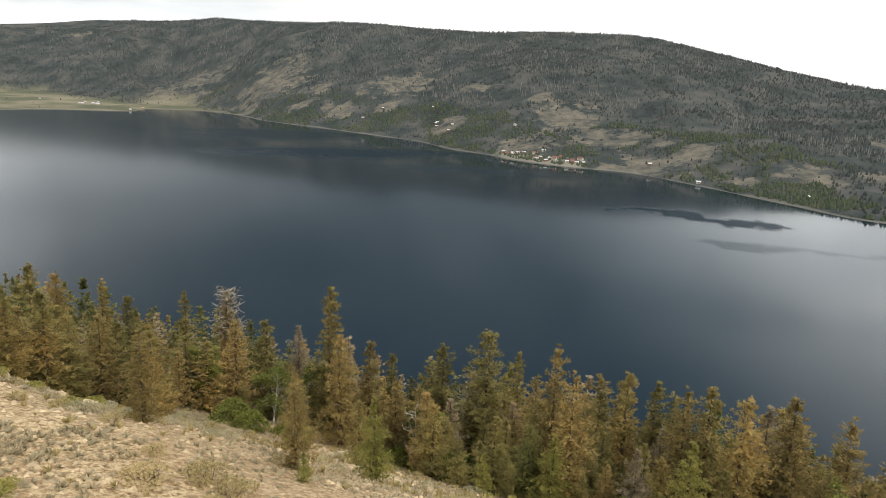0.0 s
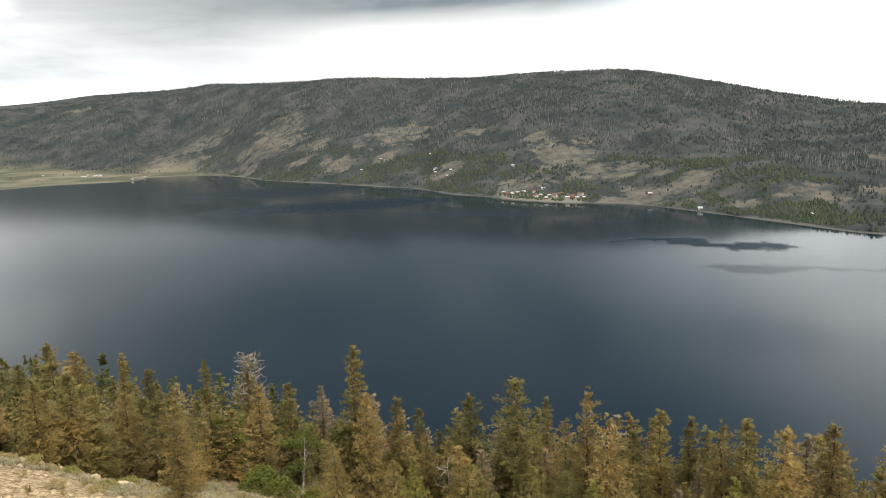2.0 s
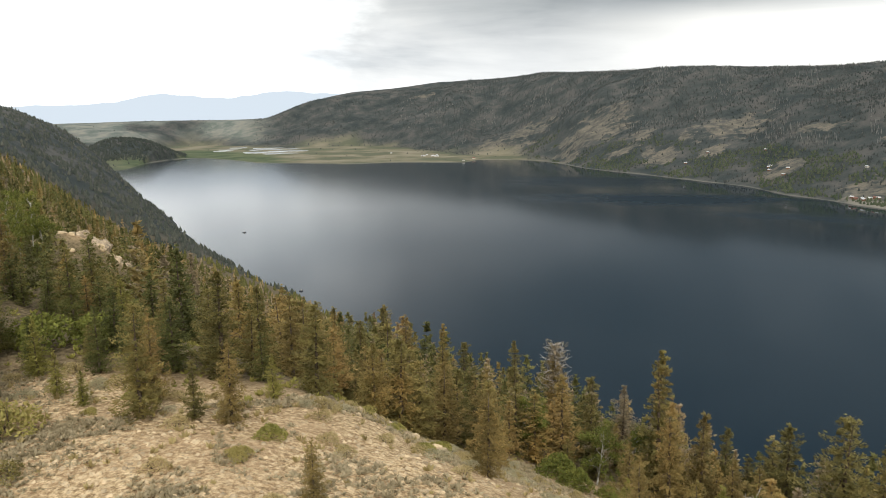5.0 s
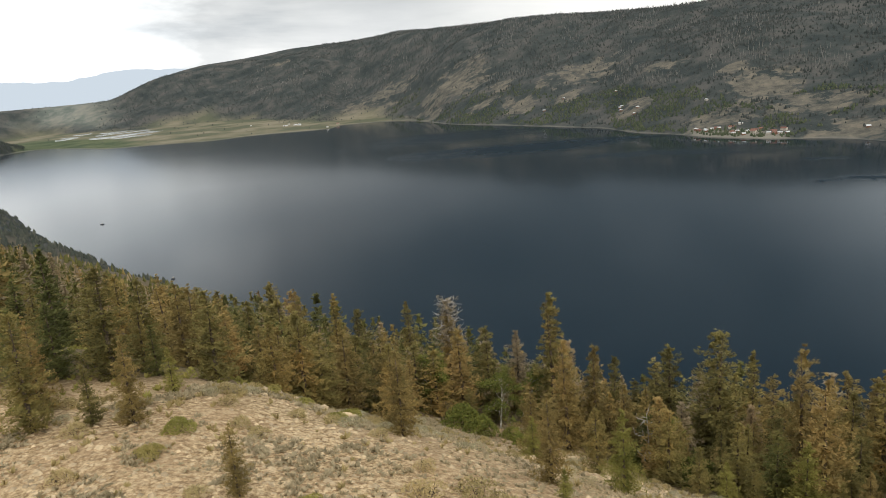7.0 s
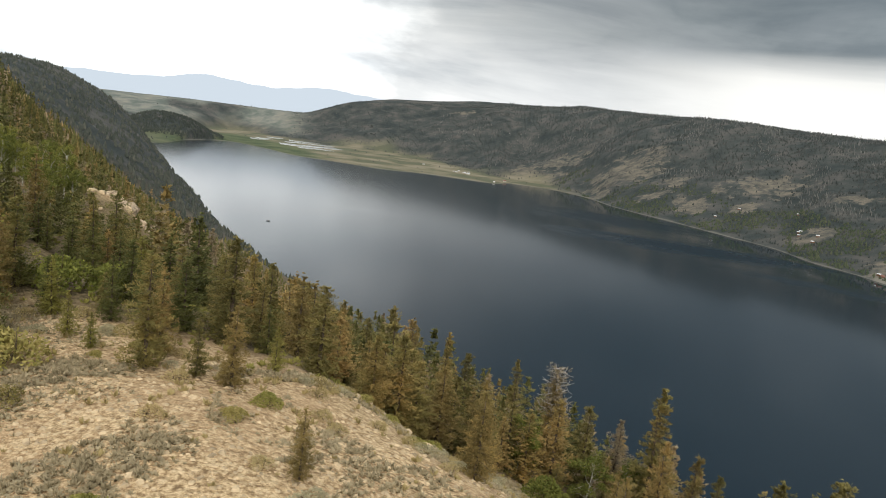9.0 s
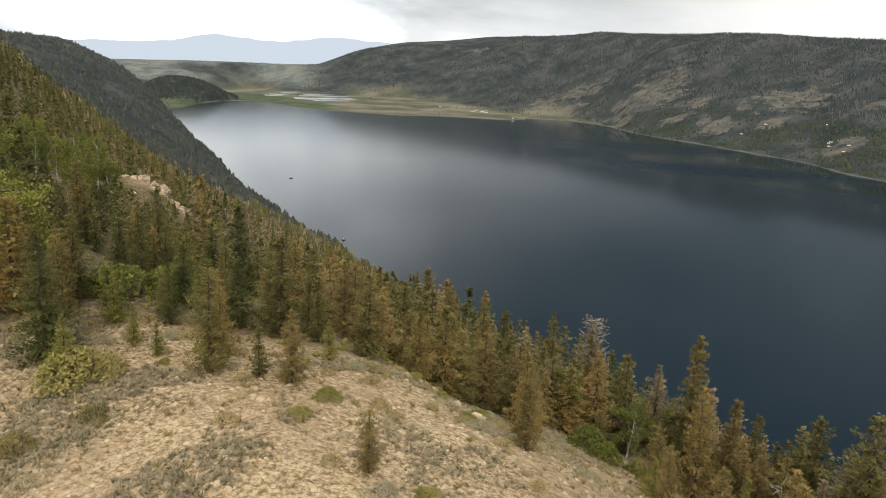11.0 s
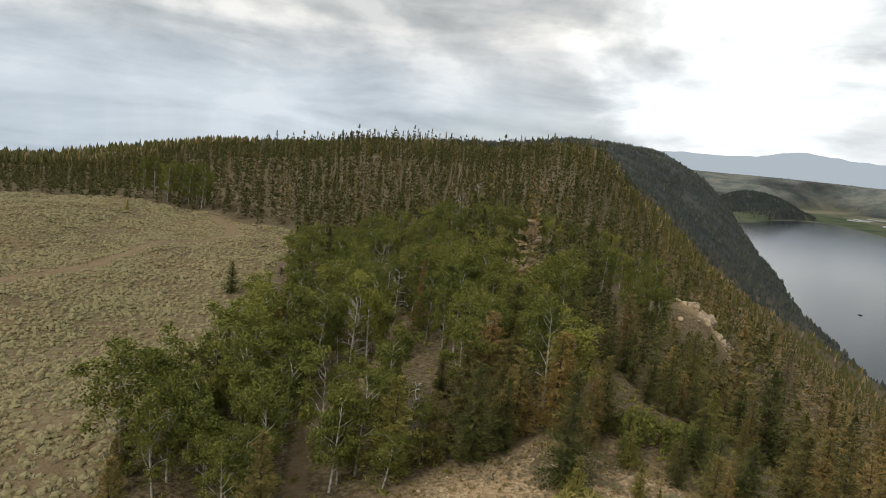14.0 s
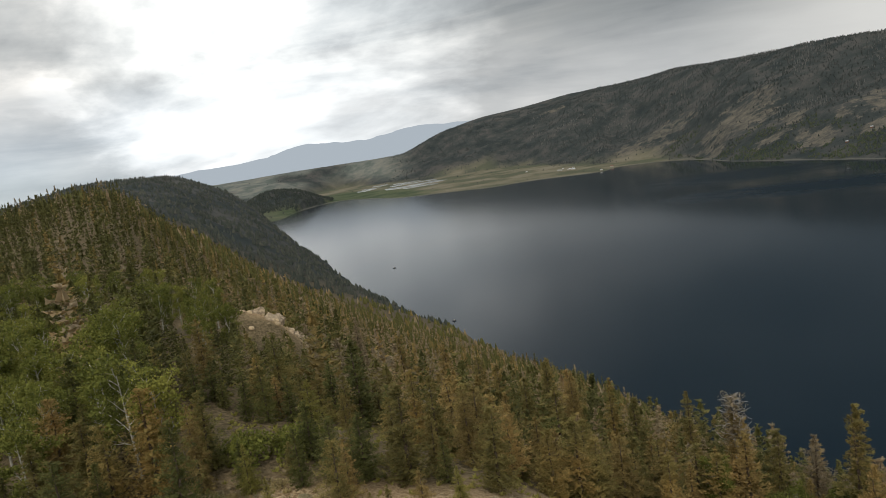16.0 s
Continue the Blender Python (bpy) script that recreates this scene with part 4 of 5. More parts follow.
FRONT = [(-19.0, 46.5, 6.5, 0), (-20.6, 50.4, 7.4, 3), (-28.0, 51.9, 7.2, 1), (-32.7, 52.7, 6.0, 3), (-40.1, 60.0, 6.8, 4), (-30.4, 44.5, 5.8, 3), (-34.5, 41.0, 6.2, 0), (-29.5, 38.0, 5.4, 3),
         (-9.0, 46.5, 5.6, 3), (-4.2, 40.5, 4.4, 1), (-8.2, 41.5, 3.0, 7), (-12.8, 30.2, 4.3, 3), (-15.0, 19.2, 2.5, 3), (-5.4, 27.1, 4.0, 3), (-2.5, 30.7, 4.1, 7), (-4.6, 24.6, 1.2, 7), (-22.3, 23.7, 3.6, 3), (-26.0, 22.2, 5.1, 1), (-24.0, 23.3, 2.7, 0), (-23.8, 28.6, 2.3, 7), (-27.6, 24.5, 4.2, 3), (-33.6, 19.0, 6.5, 9), (-31.0, 18.2, 3.0, 7), (-35.3, 24.3, 3.0, 7),
         (-36.2, 24.7, 2.8, 8), (-33.1, 26.2, 3.5, 8), (-46.5, 35.5, 5.4, 8), (-52, 42, 6.4, 9), (-39.2, 17.9, 4.6, 10), (-37.9, 23.0, 5.2, 3), (-57.5, 38.5, 6.0, 3), (-32.0, 22.8, 2.2, 7), (-29.8, 22.4, 1.7, 7), (-41.0, 19.5, 5.6, 1), (-30.5, 12.6, 2.4, 7)]
PLACED = []
for x, y, h, k in EDGE_A + EDGE_B + FRONT:
    stand(FIRS[k], x, y, h, UNIT * 0.985, rng.random() * 6.28, 0.95 + 0.25 * rng.random())
    PLACED.append((x, y))
stand(HERO["dead_top"], -19.8, 67.0, 10.9, UNIT, 0.4)
stand(HERO["orange"], -68.7, 21.8, 7.0, UNIT, 1.4)
PLACED += [(-19.8, 67), (-68.7, 21.8)]

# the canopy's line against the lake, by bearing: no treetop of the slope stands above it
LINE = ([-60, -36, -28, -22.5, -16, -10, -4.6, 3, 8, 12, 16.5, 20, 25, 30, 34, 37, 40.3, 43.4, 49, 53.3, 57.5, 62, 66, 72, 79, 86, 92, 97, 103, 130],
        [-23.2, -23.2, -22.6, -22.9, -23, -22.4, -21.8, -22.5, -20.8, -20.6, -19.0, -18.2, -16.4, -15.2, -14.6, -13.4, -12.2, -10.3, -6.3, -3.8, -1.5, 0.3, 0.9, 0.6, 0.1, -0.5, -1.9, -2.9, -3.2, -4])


def forest_points(n, r0, r1, seed, power=1.0):
    g = np.random.default_rng(seed)
    az = g.uniform(-42, 112, n)
    r = r0 + (r1 - r0) * g.random(n) ** power
    x, y = -np.sin(np.radians(az)) * r, np.cos(np.radians(az)) * r
    mk = masks(x, y)
    s1 = 0.62 * x + 0.79 * y
    open_ = (mk["bare"] > 0.35) | (mk["meadow"] > 0.06)
    hollow = fbm(x / 13, y / 13, 3, 111) < -0.36 + 0.2 * smooth(52, 60, az) * smooth(125, 100, r)
    ok = ~open_ & ~hollow & (near_height(x, y) > 4) & (r > 26)
    ok &= ~((s1 > 15) & (r < 44) & (az < 36))
    ok &= (edge_distance(x, y, TRAIL, False) > 1.3) & (edge_distance(x, y, OUTCROP) > 2.5)
    h = (3.2 + 7.3 * g.random(n) ** 0.85) * (0.62 + 0.38 * smooth(40, 75, r)) + 6 * smooth(120, 260, r) * g.random(n) ** 2
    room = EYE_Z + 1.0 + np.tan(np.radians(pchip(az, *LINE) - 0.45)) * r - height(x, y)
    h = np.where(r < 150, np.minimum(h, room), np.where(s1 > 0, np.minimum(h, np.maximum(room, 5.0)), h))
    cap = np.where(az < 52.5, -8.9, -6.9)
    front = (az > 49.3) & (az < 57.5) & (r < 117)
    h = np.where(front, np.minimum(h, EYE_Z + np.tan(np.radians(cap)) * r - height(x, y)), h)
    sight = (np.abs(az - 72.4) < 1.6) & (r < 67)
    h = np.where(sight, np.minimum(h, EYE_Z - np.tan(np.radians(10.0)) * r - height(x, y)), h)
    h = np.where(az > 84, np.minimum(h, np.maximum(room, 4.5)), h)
    glade = (az > 46) & (az < 58) & (r < 64)
    h = np.where(glade, h * 0.75, h)
    ok &= ~glade | (g.random(n) < 0.5)
    ok &= h > 1.9
    return x[ok], y[ok], h[ok], az[ok], r[ok]


def thin(x, y, h, gap, taken):
    """Leaves out what stands too close."""
    cells, keep = {}, []
    for px, py in taken:
        cells.setdefault((int(px // 4), int(py // 4)), []).append((px, py))
    for i, (px, py) in enumerate(zip(x, y)):
        cx, cy = int(px // 4), int(py // 4)
        near = [q for a in (-1, 0, 1) for b in (-1, 0, 1) for q in cells.get((cx + a, cy + b), ())]
        if all((px - qx) ** 2 + (py - qy) ** 2 > (gap[i] * (0.5 + h[i] / 13) * (0.8 + min(0.9, math.hypot(px, py) / 250))) ** 2 for qx, qy in near):
            keep.append(i)
            cells.setdefault((cx, cy), []).append((px, py))
    return np.array(keep, int)


ASPEN_ZONE = [(-37, 8), (-38, 0), (-46, -4), (-68, -4), (-86, -3), (-99, 7), (-112, 11), (-140, 16), (-128, 36), (-100, 38), (-84, 40), (-64, 36), (-50, 24), (-44, 16)]
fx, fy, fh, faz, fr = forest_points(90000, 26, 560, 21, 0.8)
order = np.argsort(fr)
fx, fy, fh, faz, fr = (a[order] for a in (fx, fy, fh, faz, fr))
keep = thin(fx, fy, fh, np.where((fr < 62) & (faz > 34), 2.3, 2.0), PLACED)
fx, fy, fh, faz, fr = (a[keep] for a in (fx, fy, fh, faz, fr))
aspen_here = inside(fx, fy, ASPEN_ZONE) & (rng.random(len(fx)) < 0.55)
aspen_here |= (faz > 53) & (faz < 84) & (fr < 150) & (fr > 45) & (fbm(fx / 22, fy / 22, 2, 171) > 0.02) & (rng.random(len(fx)) < 0.38)
fir_i, asp_i = np.nonzero(~aspen_here)[0], np.nonzero(aspen_here)[0]
for i in fir_i[:280]:
    dry = faz[i] < 46 and 0.62 * fx[i] + 0.79 * fy[i] + rng.normal(0, 8) > 13
    kind = rng.choice(11, p=[0.24, 0.18, 0.10, 0.14, 0.10, 0.08, 0.07, 0.03, 0.03, 0.03, 0.0] if dry else [0.13, 0.10, 0.06, 0.05, 0.02, 0.01, 0.0, 0.06, 0.25, 0.16, 0.16])
    stand((FIRS if fr[i] < 58 else FAR_FIRS)[kind], fx[i], fy[i], fh[i], UNIT, rng.random() * 6.28, 1.15 + 0.35 * rng.random())
for i in asp_i[:230]:
    if abs(faz[i] - 72.4) < 1.8 and fr[i] < 67:
        continue
    stand(ASPENS[rng.integers(4)], fx[i], fy[i], 4.4 + 3.0 * rng.random(), UNIT, rng.random() * 6.28, 0.98)


def joined_firs(name, idx, mats, seed, label):
    """Firs past counting, joined by their colour."""
    g = np.random.default_rng(seed)
    protos = []
    for k in range(6):
        v, f = conifer_sprays(np.random.default_rng(300 + k), 1.0, 0.22, 11, 7, 5, 0.066, 0.35, 0.03, 0.62)
        protos.append((v, f))
    for k in range(6):
        protos.append(conifer_sprays(np.random.default_rng(320 + k), 1.0, 0.21, 9, 5, 3, 0.100, 0.35, 0.03, 0.75))
    for k in range(6):
        protos.append(conifer_sprays(np.random.default_rng(340 + k), 1.0, 0.2, 8, 4, 2, 0.145, 0.3, 0.03, 0.8))
    pick = g.random(len(idx))
    bounds = np.cumsum([w for _, w in mats])
    for (mat, _), lo, hi in zip(mats, np.concatenate([[0], bounds[:-1]]), bounds):
        soup = Soup()
        for i in idx[(pick >= lo) & (pick < hi)]:
            v, f = protos[g.integers(6) + (0 if fr[i] < 110 else 6 if fr[i] < 230 else 12)]
            a, h = g.random() * 6.28, fh[i] * g.uniform(0.72, 1.12)
            c, s = math.cos(a) * h, math.sin(a) * h
            wide = (1.0 + 0.4 * g.random()) * (1 if fr[i] < 110 else 0.82 if fr[i] < 230 else 0.68)
            w = np.stack([(v[:, 0] * c - v[:, 1] * s) * wide + fx[i], (v[:, 0] * s + v[:, 1] * c) * wide + fy[i], v[:, 2] * h + gz[i]], 1)
            soup.add(w, f)
        if soup.n:
            tagged(new(name, soup.mesh(name, mat)), label, "forest", kind="stuff")


gz = height(fx, fy) - 0.1
rest = fir_i[280:]
dry_side = 0.62 * fx[rest] + 0.79 * fy[rest] + 0.1 * np.clip(-fx[rest], 0, 400) + rng.normal(0, 22, len(rest)) > 8
brink = dry_side & (0.62 * fx[rest] + 0.79 * fy[rest] + 0.3 * np.clip(-0.79 * fx[rest] + 0.62 * fy[rest] - 45, 0, 75) > 34)
joined_firs("slope_woods", rest[dry_side & ~brink], [(HILL_FIR, 0.80), (RUST, 0.10), (GREY, 0.10)], 31, "rusty and green firs crowding the lake slope")
joined_firs("brink_woods", rest[brink], [(HILL_FIR, 0.48), (RUST, 0.20), (GREY, 0.32)], 33, "greying and rusty firs along the brink above the lake")
joined_firs("hill_woods", rest[~dry_side], [(HILL_FIR, 0.86), (RUST, 0.05), (GREY, 0.09)], 32, "dark green firs covering the hill")

# ---- single dead trees, aspens on the slope ----
for x, y, h, k in [(-0.9, 50.0, 5.2, 0), (-83, 21, 8.0, 1), (-60, 13, 6.2, 2), (-73, 20.5, 6.0, 0), (-52, 6, 4.8, 1), (-47, -4, 4.4, 2), (-42, 13, 4.4, 0), (-67, 12, 6.0, 1), (-118, 44, 8.5, 0), (-150, 60, 9, 1), (-48, 58, 5.5, 2)]:
    stand(SNAGS[k], x, y, h, UNIT, x * 1.7)
for x, y, h, k in [(-20.5, 60.5, 5.5, 0), (-13.5, 58.0, 5.0, 1), (-11.0, 60.5, 5.4, 2), (0.6, 52.8, 4.4, 3), (22, 34, 5.0, 0), (25, 33, 4.6, 1), (29, 34, 5.2, 3), (-49.6, -4, 7.6, 1), (-51, -1, 7.0, 0), (-58.6, 3.5, 7.2, 3), (-53.5, 1.5, 6.6, 2), (-62, 6.5, 7, 0), (-55, 5, 6.4, 1), (-66, 7, 6.6, 2), (-44, 1, 5.4, 2), (-38.2, 10.2, 3.4, 1), (-41.5, 2.8, 4.4, 3), (-40.8, 8.2, 4.2, 0), (-40.2, 13.0, 3.6, 1), (-43.4, 11.4, 5.0, 3)]:
    stand(ASPENS[k], x, y, h, UNIT, x * 2.3, 1.2)
for k, (x, y) in enumerate([(-198, -4), (-201, -1), (-195, 1), (-204, -7), (-192, 4), (-200, 3), (-207, -10), (-196, 5)]):
    stand(ASPENS[k % 4], x, y, 9.5, UNIT, k * 1.1, 0.95)
stand(FIRS[9], -107.3, 6.3, 4.6, UNIT, 0.3, 1.25)
stand(FIRS[7], -183.2, -12.3, 2.6, UNIT, 1.3, 1.2)

# ---- shrubs on the stony ground ----
SHRUBS = [shrub("shrub", 200, 1.0, 1.0, SHRUB, "rounded yellow-green shrub on stony ground", leaves=1700),
          shrub("shrub", 201, 0.8, 0.8, GRASS, "dry straw-coloured bush among stones"),
          shrub("shrub", 202, 0.7, 0.9, SAGE, "grey-green sagebrush on stony ground"),
          shrub("shrub", 203, 1.0, 0.9, FIR, "low dark green juniper bush")]
SHRUBS.append(shrub("shrub", 204, 1.3, 1.0, ASPEN, "leafy green bush at the wood's edge", leaves=1500))
for s in SHRUBS:
    s["group"] = "shrubs on the ridge"
SPOTS = [(-30.3, 18.2, 1.6, 0), (-26.5, 16.2, 0.7, 3), (-21.5, 18.6, 0.6, 1), (-24.0, 22.2, 0.65, 1), (-20.2, 23.6, 0.6, 0), (-18.5, 25.4, 0.6, 1), (-17.2, 28.2, 0.55, 1), (-13.0, 27.5, 0.55, 1), (-27.5, 13.5, 0.8, 3),
         (-25.0, 12.2, 0.6, 2), (-9.2, 21.5, 0.9, 1), (-7.6, 22.6, 0.9, 1), (-6.4, 21.6, 0.8, 1), (-17.5, 39.0, 0.7, 1), (-15.5, 42.5, 0.6, 1), (-21.0, 44.0, 0.8, 2), (-12.8, 47.8, 0.7, 1), (-6.5, 47.5, 0.7, 2)]
GREEN = [(-27, 48), (-24.5, 50), (-22.5, 52.5), (-16.5, 56.5), (-14.5, 55), (-12, 55.5), (-10.2, 53), (-2.5, 51.5), (-0.5, 49.5), (2, 48.5), (21, 33.5), (23.5, 32), (26.5, 31.5), (28, 35), (-33, 48), (-36, 45.5), (-38.5, 27), (-36.8, 29.5), (12.5, 41.5), (15, 39)]
SPOTS += [(x, y, 1.1 + 0.5 * math.sin(x * 3.7), 4) for x, y in GREEN]
for i, (x, y, k, kind) in enumerate(SPOTS):
    copy_scaled(SHRUBS[kind], x, y, ground_z(x, y) - 0.05, k, 1.1, i * 1.9)
placed = 0
while placed < 130:
    x, y = rng.uniform(-44, 8), rng.uniform(2, 62)
    if inside(np.array(x), np.array(y), BARE) and math.hypot(x, y) > 14:
        rim = float(edge_distance(np.array(x), np.array(y), BARE))
        if rng.random() < 0.25 + 0.9 * math.exp(-rim / 3):
            copy_scaled(SHRUBS[rng.choice([1, 1, 2, 2, 0])], x, y, ground_z(x, y) - 0.05, rng.uniform(0.3, 0.75), 1.1, rng.random() * 6.28)
            placed += 1

# ---- boulders ----
def rock_mesh(seed, squash=0.6, mat=None, fine=2):
    bm = bmesh.new()
    bmesh.ops.create_icosphere(bm, subdivisions=fine, radius=1.0)
    for v in bm.verts:
        if fine > 2:
            v.co *= 1 + 0.16 * noise.fractal(v.co * 4.5 + Vector((0, seed, 0)), 0.8, 2.1, 3)
        n = noise.fractal(v.co * 1.3 + Vector((seed * 3.1, 0, 0)), 1.0, 2.0, 3)
        v.co *= 1 + 0.45 * n
        v.co.z *= squash
        for d in range(5):
            a = Vector((math.sin(seed + d * 2.4), math.cos(seed * 1.7 + d * 2.1), 0.5 * math.sin(d * 1.3 + seed))).normalized()
            over = v.co.dot(a) - 0.62
            if over > 0:
                v.co -= a * over * 0.85
    me = bpy.data.meshes.new("boulder")
    bm.to_mesh(me)
    bm.free()
    me.materials.append(mat or ROCK)
    return me


ROCKS = [rock_mesh(k, 0.5 + 0.06 * k) for k in range(6)]


def boulder(x, y, size, turn):
    ob = new("boulder", ROCKS[int(turn * 10) % 6])
    ob.matrix_basis = Matrix.Translation((x, y, ground_z(x, y) + 0.05 * size)) @ Matrix.Rotation(turn, 4, "Z") @ Matrix.Rotation(0.3 * math.sin(turn * 3), 4, "X")
    ob.scale = (size, size * 0.8, size * 0.8)
    tagged(ob, "pale weathered limestone boulder on the stony ridge", "boulder", "boulders on the ridge")


for _ in range(120):
    q = rng.random()
    x, y = -23 + 20 * q + rng.normal(0, 1.3), 33 + 24 * q * (1 if rng.random() < 0.5 else 0.35) + rng.normal(0, 2)
    boulder(x, y, 0.1 + 0.4 * rng.random() ** 3, rng.random() * 6.28)
for _ in range(26):
    boulder(-93 + rng.normal(0, 3), 78 + rng.normal(0, 2.5), 0.3 + 0.7 * rng.random() ** 2, rng.random() * 6.28)


def outcrop(x, y, size, turn, tilt):
    ob = new("rock_outcrop", rock_mesh(turn * 3 + 11, 0.8, CLIFF, 3))
    ob.matrix_basis = Matrix.Translation((x, y, ground_z(x, y) - 0.1 * size)) @ Matrix.Rotation(turn, 4, "Z") @ Matrix.Rotation(tilt, 4, "Y")
    ob.scale = (size * 0.85, size * 0.65, size * 0.7)
    tagged(ob, "pale weathered limestone outcrop among the firs", "rock", "rock outcrops")


for x, y, size, turn in [(-93.2, 78.2, 2.3, 0.9), (-91.2, 80.6, 1.9, 1.4), (-94.8, 76.3, 1.8, 0.3), (-92, 76, 1.4, 2.1), (-90.2, 78.4, 1.3, 2.7), (-100, 70.5, 1.5, 0.6), (-102.3, 69.6, 1.1, 1.1), (-200, 147, 3.4, 0.3), (-203, 151, 2.4, 1.1)]:
    outcrop(x, y, size, turn, 0.15 * math.sin(turn * 5))


# ---- stones, sage and grass, past counting ----
def stones(n, seed):
    g = np.random.default_rng(seed)
    soup = Soup()
    base = np.array([(1, 0, 0), (0.3, 0.9, 0), (-0.8, 0.6, 0), (-0.8, -0.6, 0), (0.3, -0.9, 0), (0.55, 0.1, 0.5), (-0.1, 0.55, 0.6), (-0.5, -0.25, 0.5)])
    tri = [(0, 1, 5), (1, 6, 5), (1, 2, 6), (2, 7, 6), (2, 3, 7), (3, 4, 7), (4, 5, 7), (4, 0, 5), (5, 6, 7)]
    x, y = g.uniform(-42, 16, n), g.uniform(-4, 64, n)
    ok = inside(x, y, BARE) & (np.hypot(x, y) > 9) & (g.random(n) < 0.25 + 0.75 * smooth(-0.1, 0.25, fbm(x / 5, y / 5, 3, 131)))
    x, y = x[ok], y[ok]
    z = height(x, y)
    for i in range(len(x)):
        k = 0.03 + 0.15 * g.random() ** 4.5
        v = base * (1 + g.normal(0, 0.18, base.shape)) * k
        a = g.random() * 6.28
        c, s = math.cos(a), math.sin(a)
        soup.add(np.stack([v[:, 0] * c - v[:, 1] * s + x[i], v[:, 0] * s + v[:, 1] * c + y[i], v[:, 2] + z[i] - 0.02], 1), tri)
    tagged(new("loose_stones", soup.mesh("loose_stones", ROCK)), "loose pale stones scattered over dry earth", "stones", kind="stuff")


def tufts(name, x, y, size, leaves, mat, label, category, seed, up=0.9):
    g = np.random.default_rng(seed)
    n = len(x)
    z = height(x, y)
    ang, tilt = g.random((n, leaves)) * 6.28, g.random((n, leaves)) ** 0.7
    d = np.stack([np.cos(ang) * tilt, np.sin(ang) * tilt, np.full_like(ang, up) - tilt * 0.4], -1)
    c = np.stack([x, y, z], -1)[:, None] + d * size[:, None, None] * 0.5
    L = np.repeat(size[:, None], leaves, 1) * g.uniform(0.7, 1.2, (n, leaves))
    v, f = sprays(g, c.reshape(-1, 3), d.reshape(-1, 3), L.ravel(), L.ravel() * 0.4, 0.8)
    tagged(new(name, mesh_of(name, v, f, mat)), label, category, kind="stuff")


def mounds(name, x, y, size, mat, label, category, seed):
    """Low rounded cushions with uneven outlines."""
    g = np.random.default_rng(seed)
    n = len(x)
    z = height(x, y)
    ang = g.random(n)[:, None] * 6.28 + np.arange(6) * 2 * np.pi / 6
    rings = []
    for wide, tall in ((1.0, -0.1), (0.85, 0.45)):
        rad = size[:, None] * wide * g.uniform(0.65, 1.25, (n, 6))
        rings.append(np.stack([x[:, None] + np.cos(ang) * rad, y[:, None] + np.sin(ang) * rad, z[:, None] + size[:, None] * tall * g.uniform(0.6, 1.3, (n, 6))], -1))
    top = np.stack([x + g.normal(0, 0.15, n) * size, y + g.normal(0, 0.15, n) * size, z + size * g.uniform(0.7, 1.0, n)], -1)[:, None]
    v = np.concatenate(rings + [top], 1).reshape(-1, 3)
    f = []
    for k in range(6):
        j = (k + 1) % 6
        f += [(k, j, 6 + k), (j, 6 + j, 6 + k), (6 + k, 6 + j, 12)]
    faces = (np.arange(n)[:, None, None] * 13 + np.array(f)[None]).reshape(-1, 3)
    tagged(new(name, mesh_of(name, v, faces, mat)), label, category, kind="stuff")


def scatter(n, seed, box, test):
    g = np.random.default_rng(seed)
    x, y = g.uniform(box[0], box[1], n), g.uniform(box[2], box[3], n)
    ok = test(x, y, g.random(n))
    return x[ok], y[ok], g


stones(90000, 41)
x, y, g = scatter(70000, 42, (-44, 14, -4, 64), lambda x, y, q: inside(x, y, BARE) & (np.hypot(x, y) > 9) & (q < smooth(-0.15, 0.25, fbm(x / 7, y / 7, 3, 141)) * (0.4 + 0.6 * smooth(-8, -20, x))))
tufts("sagebrush", x, y, g.uniform(0.08, 0.26, len(x)), 7, CLUMP, "low grey-green sage on the stony ridge", "sagebrush", 43, 0.6)
x, y, g = scatter(60000, 142, (-40, 2, 0, 60), lambda x, y, q: inside(x, y, BARE) & (np.hypot(x, y) > 9) & (q < smooth(-0.12, 0.2, fbm(x / 4, y / 4, 3, 143)) * (0.12 + 0.88 * smooth(-9, -20, x))))
tufts("sage_mounds", x, y, g.uniform(0.10, 0.33, len(x)), 15, CLUMP, "pale grey-green sage mounds on the stony ridge", "sagebrush", 144, 0.6)
x, y, g = scatter(16000, 44, (-48, 18, -4, 70), lambda x, y, q: inside(x, y, BARE) & (np.hypot(x, y) > 9) & (q < 0.08 + 0.6 * np.exp(-edge_distance(x, y, BARE) / 3.0)))
tufts("dry_grass", x, y, g.uniform(0.12, 0.36, len(x)), 9, GRASS, "tufts of dry grass at the wood's edge", "grass", 45, 1.2)
x, y, g = scatter(90000, 46, (-235, -40, -110, 26), lambda x, y, q: (area_mask(x, y, MEADOW, 2.0) > 0.5) & (np.abs(np.degrees(np.arctan2(-x, y))) < 112) & (q < 0.3 + 0.9 * smooth(-0.25, 0.2, fbm(x / 5, y / 5, 3, 151))) & (edge_distance(x, y, TRACK, False) > 1.6))
mounds("meadow_sage", x, y, g.uniform(0.17, 0.44, len(x)), CUSHION, "sagebrush covering the dry meadow", "sagebrush", 47)
tufts("meadow_grass", x[::3] + 0.4, y[::3] + 0.3, g.uniform(0.3, 0.6, len(x[::3])), 5, SAGE, "tufts of sage and grass on the meadow", "grass", 147, 0.7)
x, y, g = scatter(25000, 48, (-110, 40, -10, 110), lambda x, y, q: (masks(x, y)["meadow"] < 0.1) & ~inside(x, y, BARE) & (np.hypot(x, y) < 110) & (near_height(x, y) > 60) & (q < 0.5))
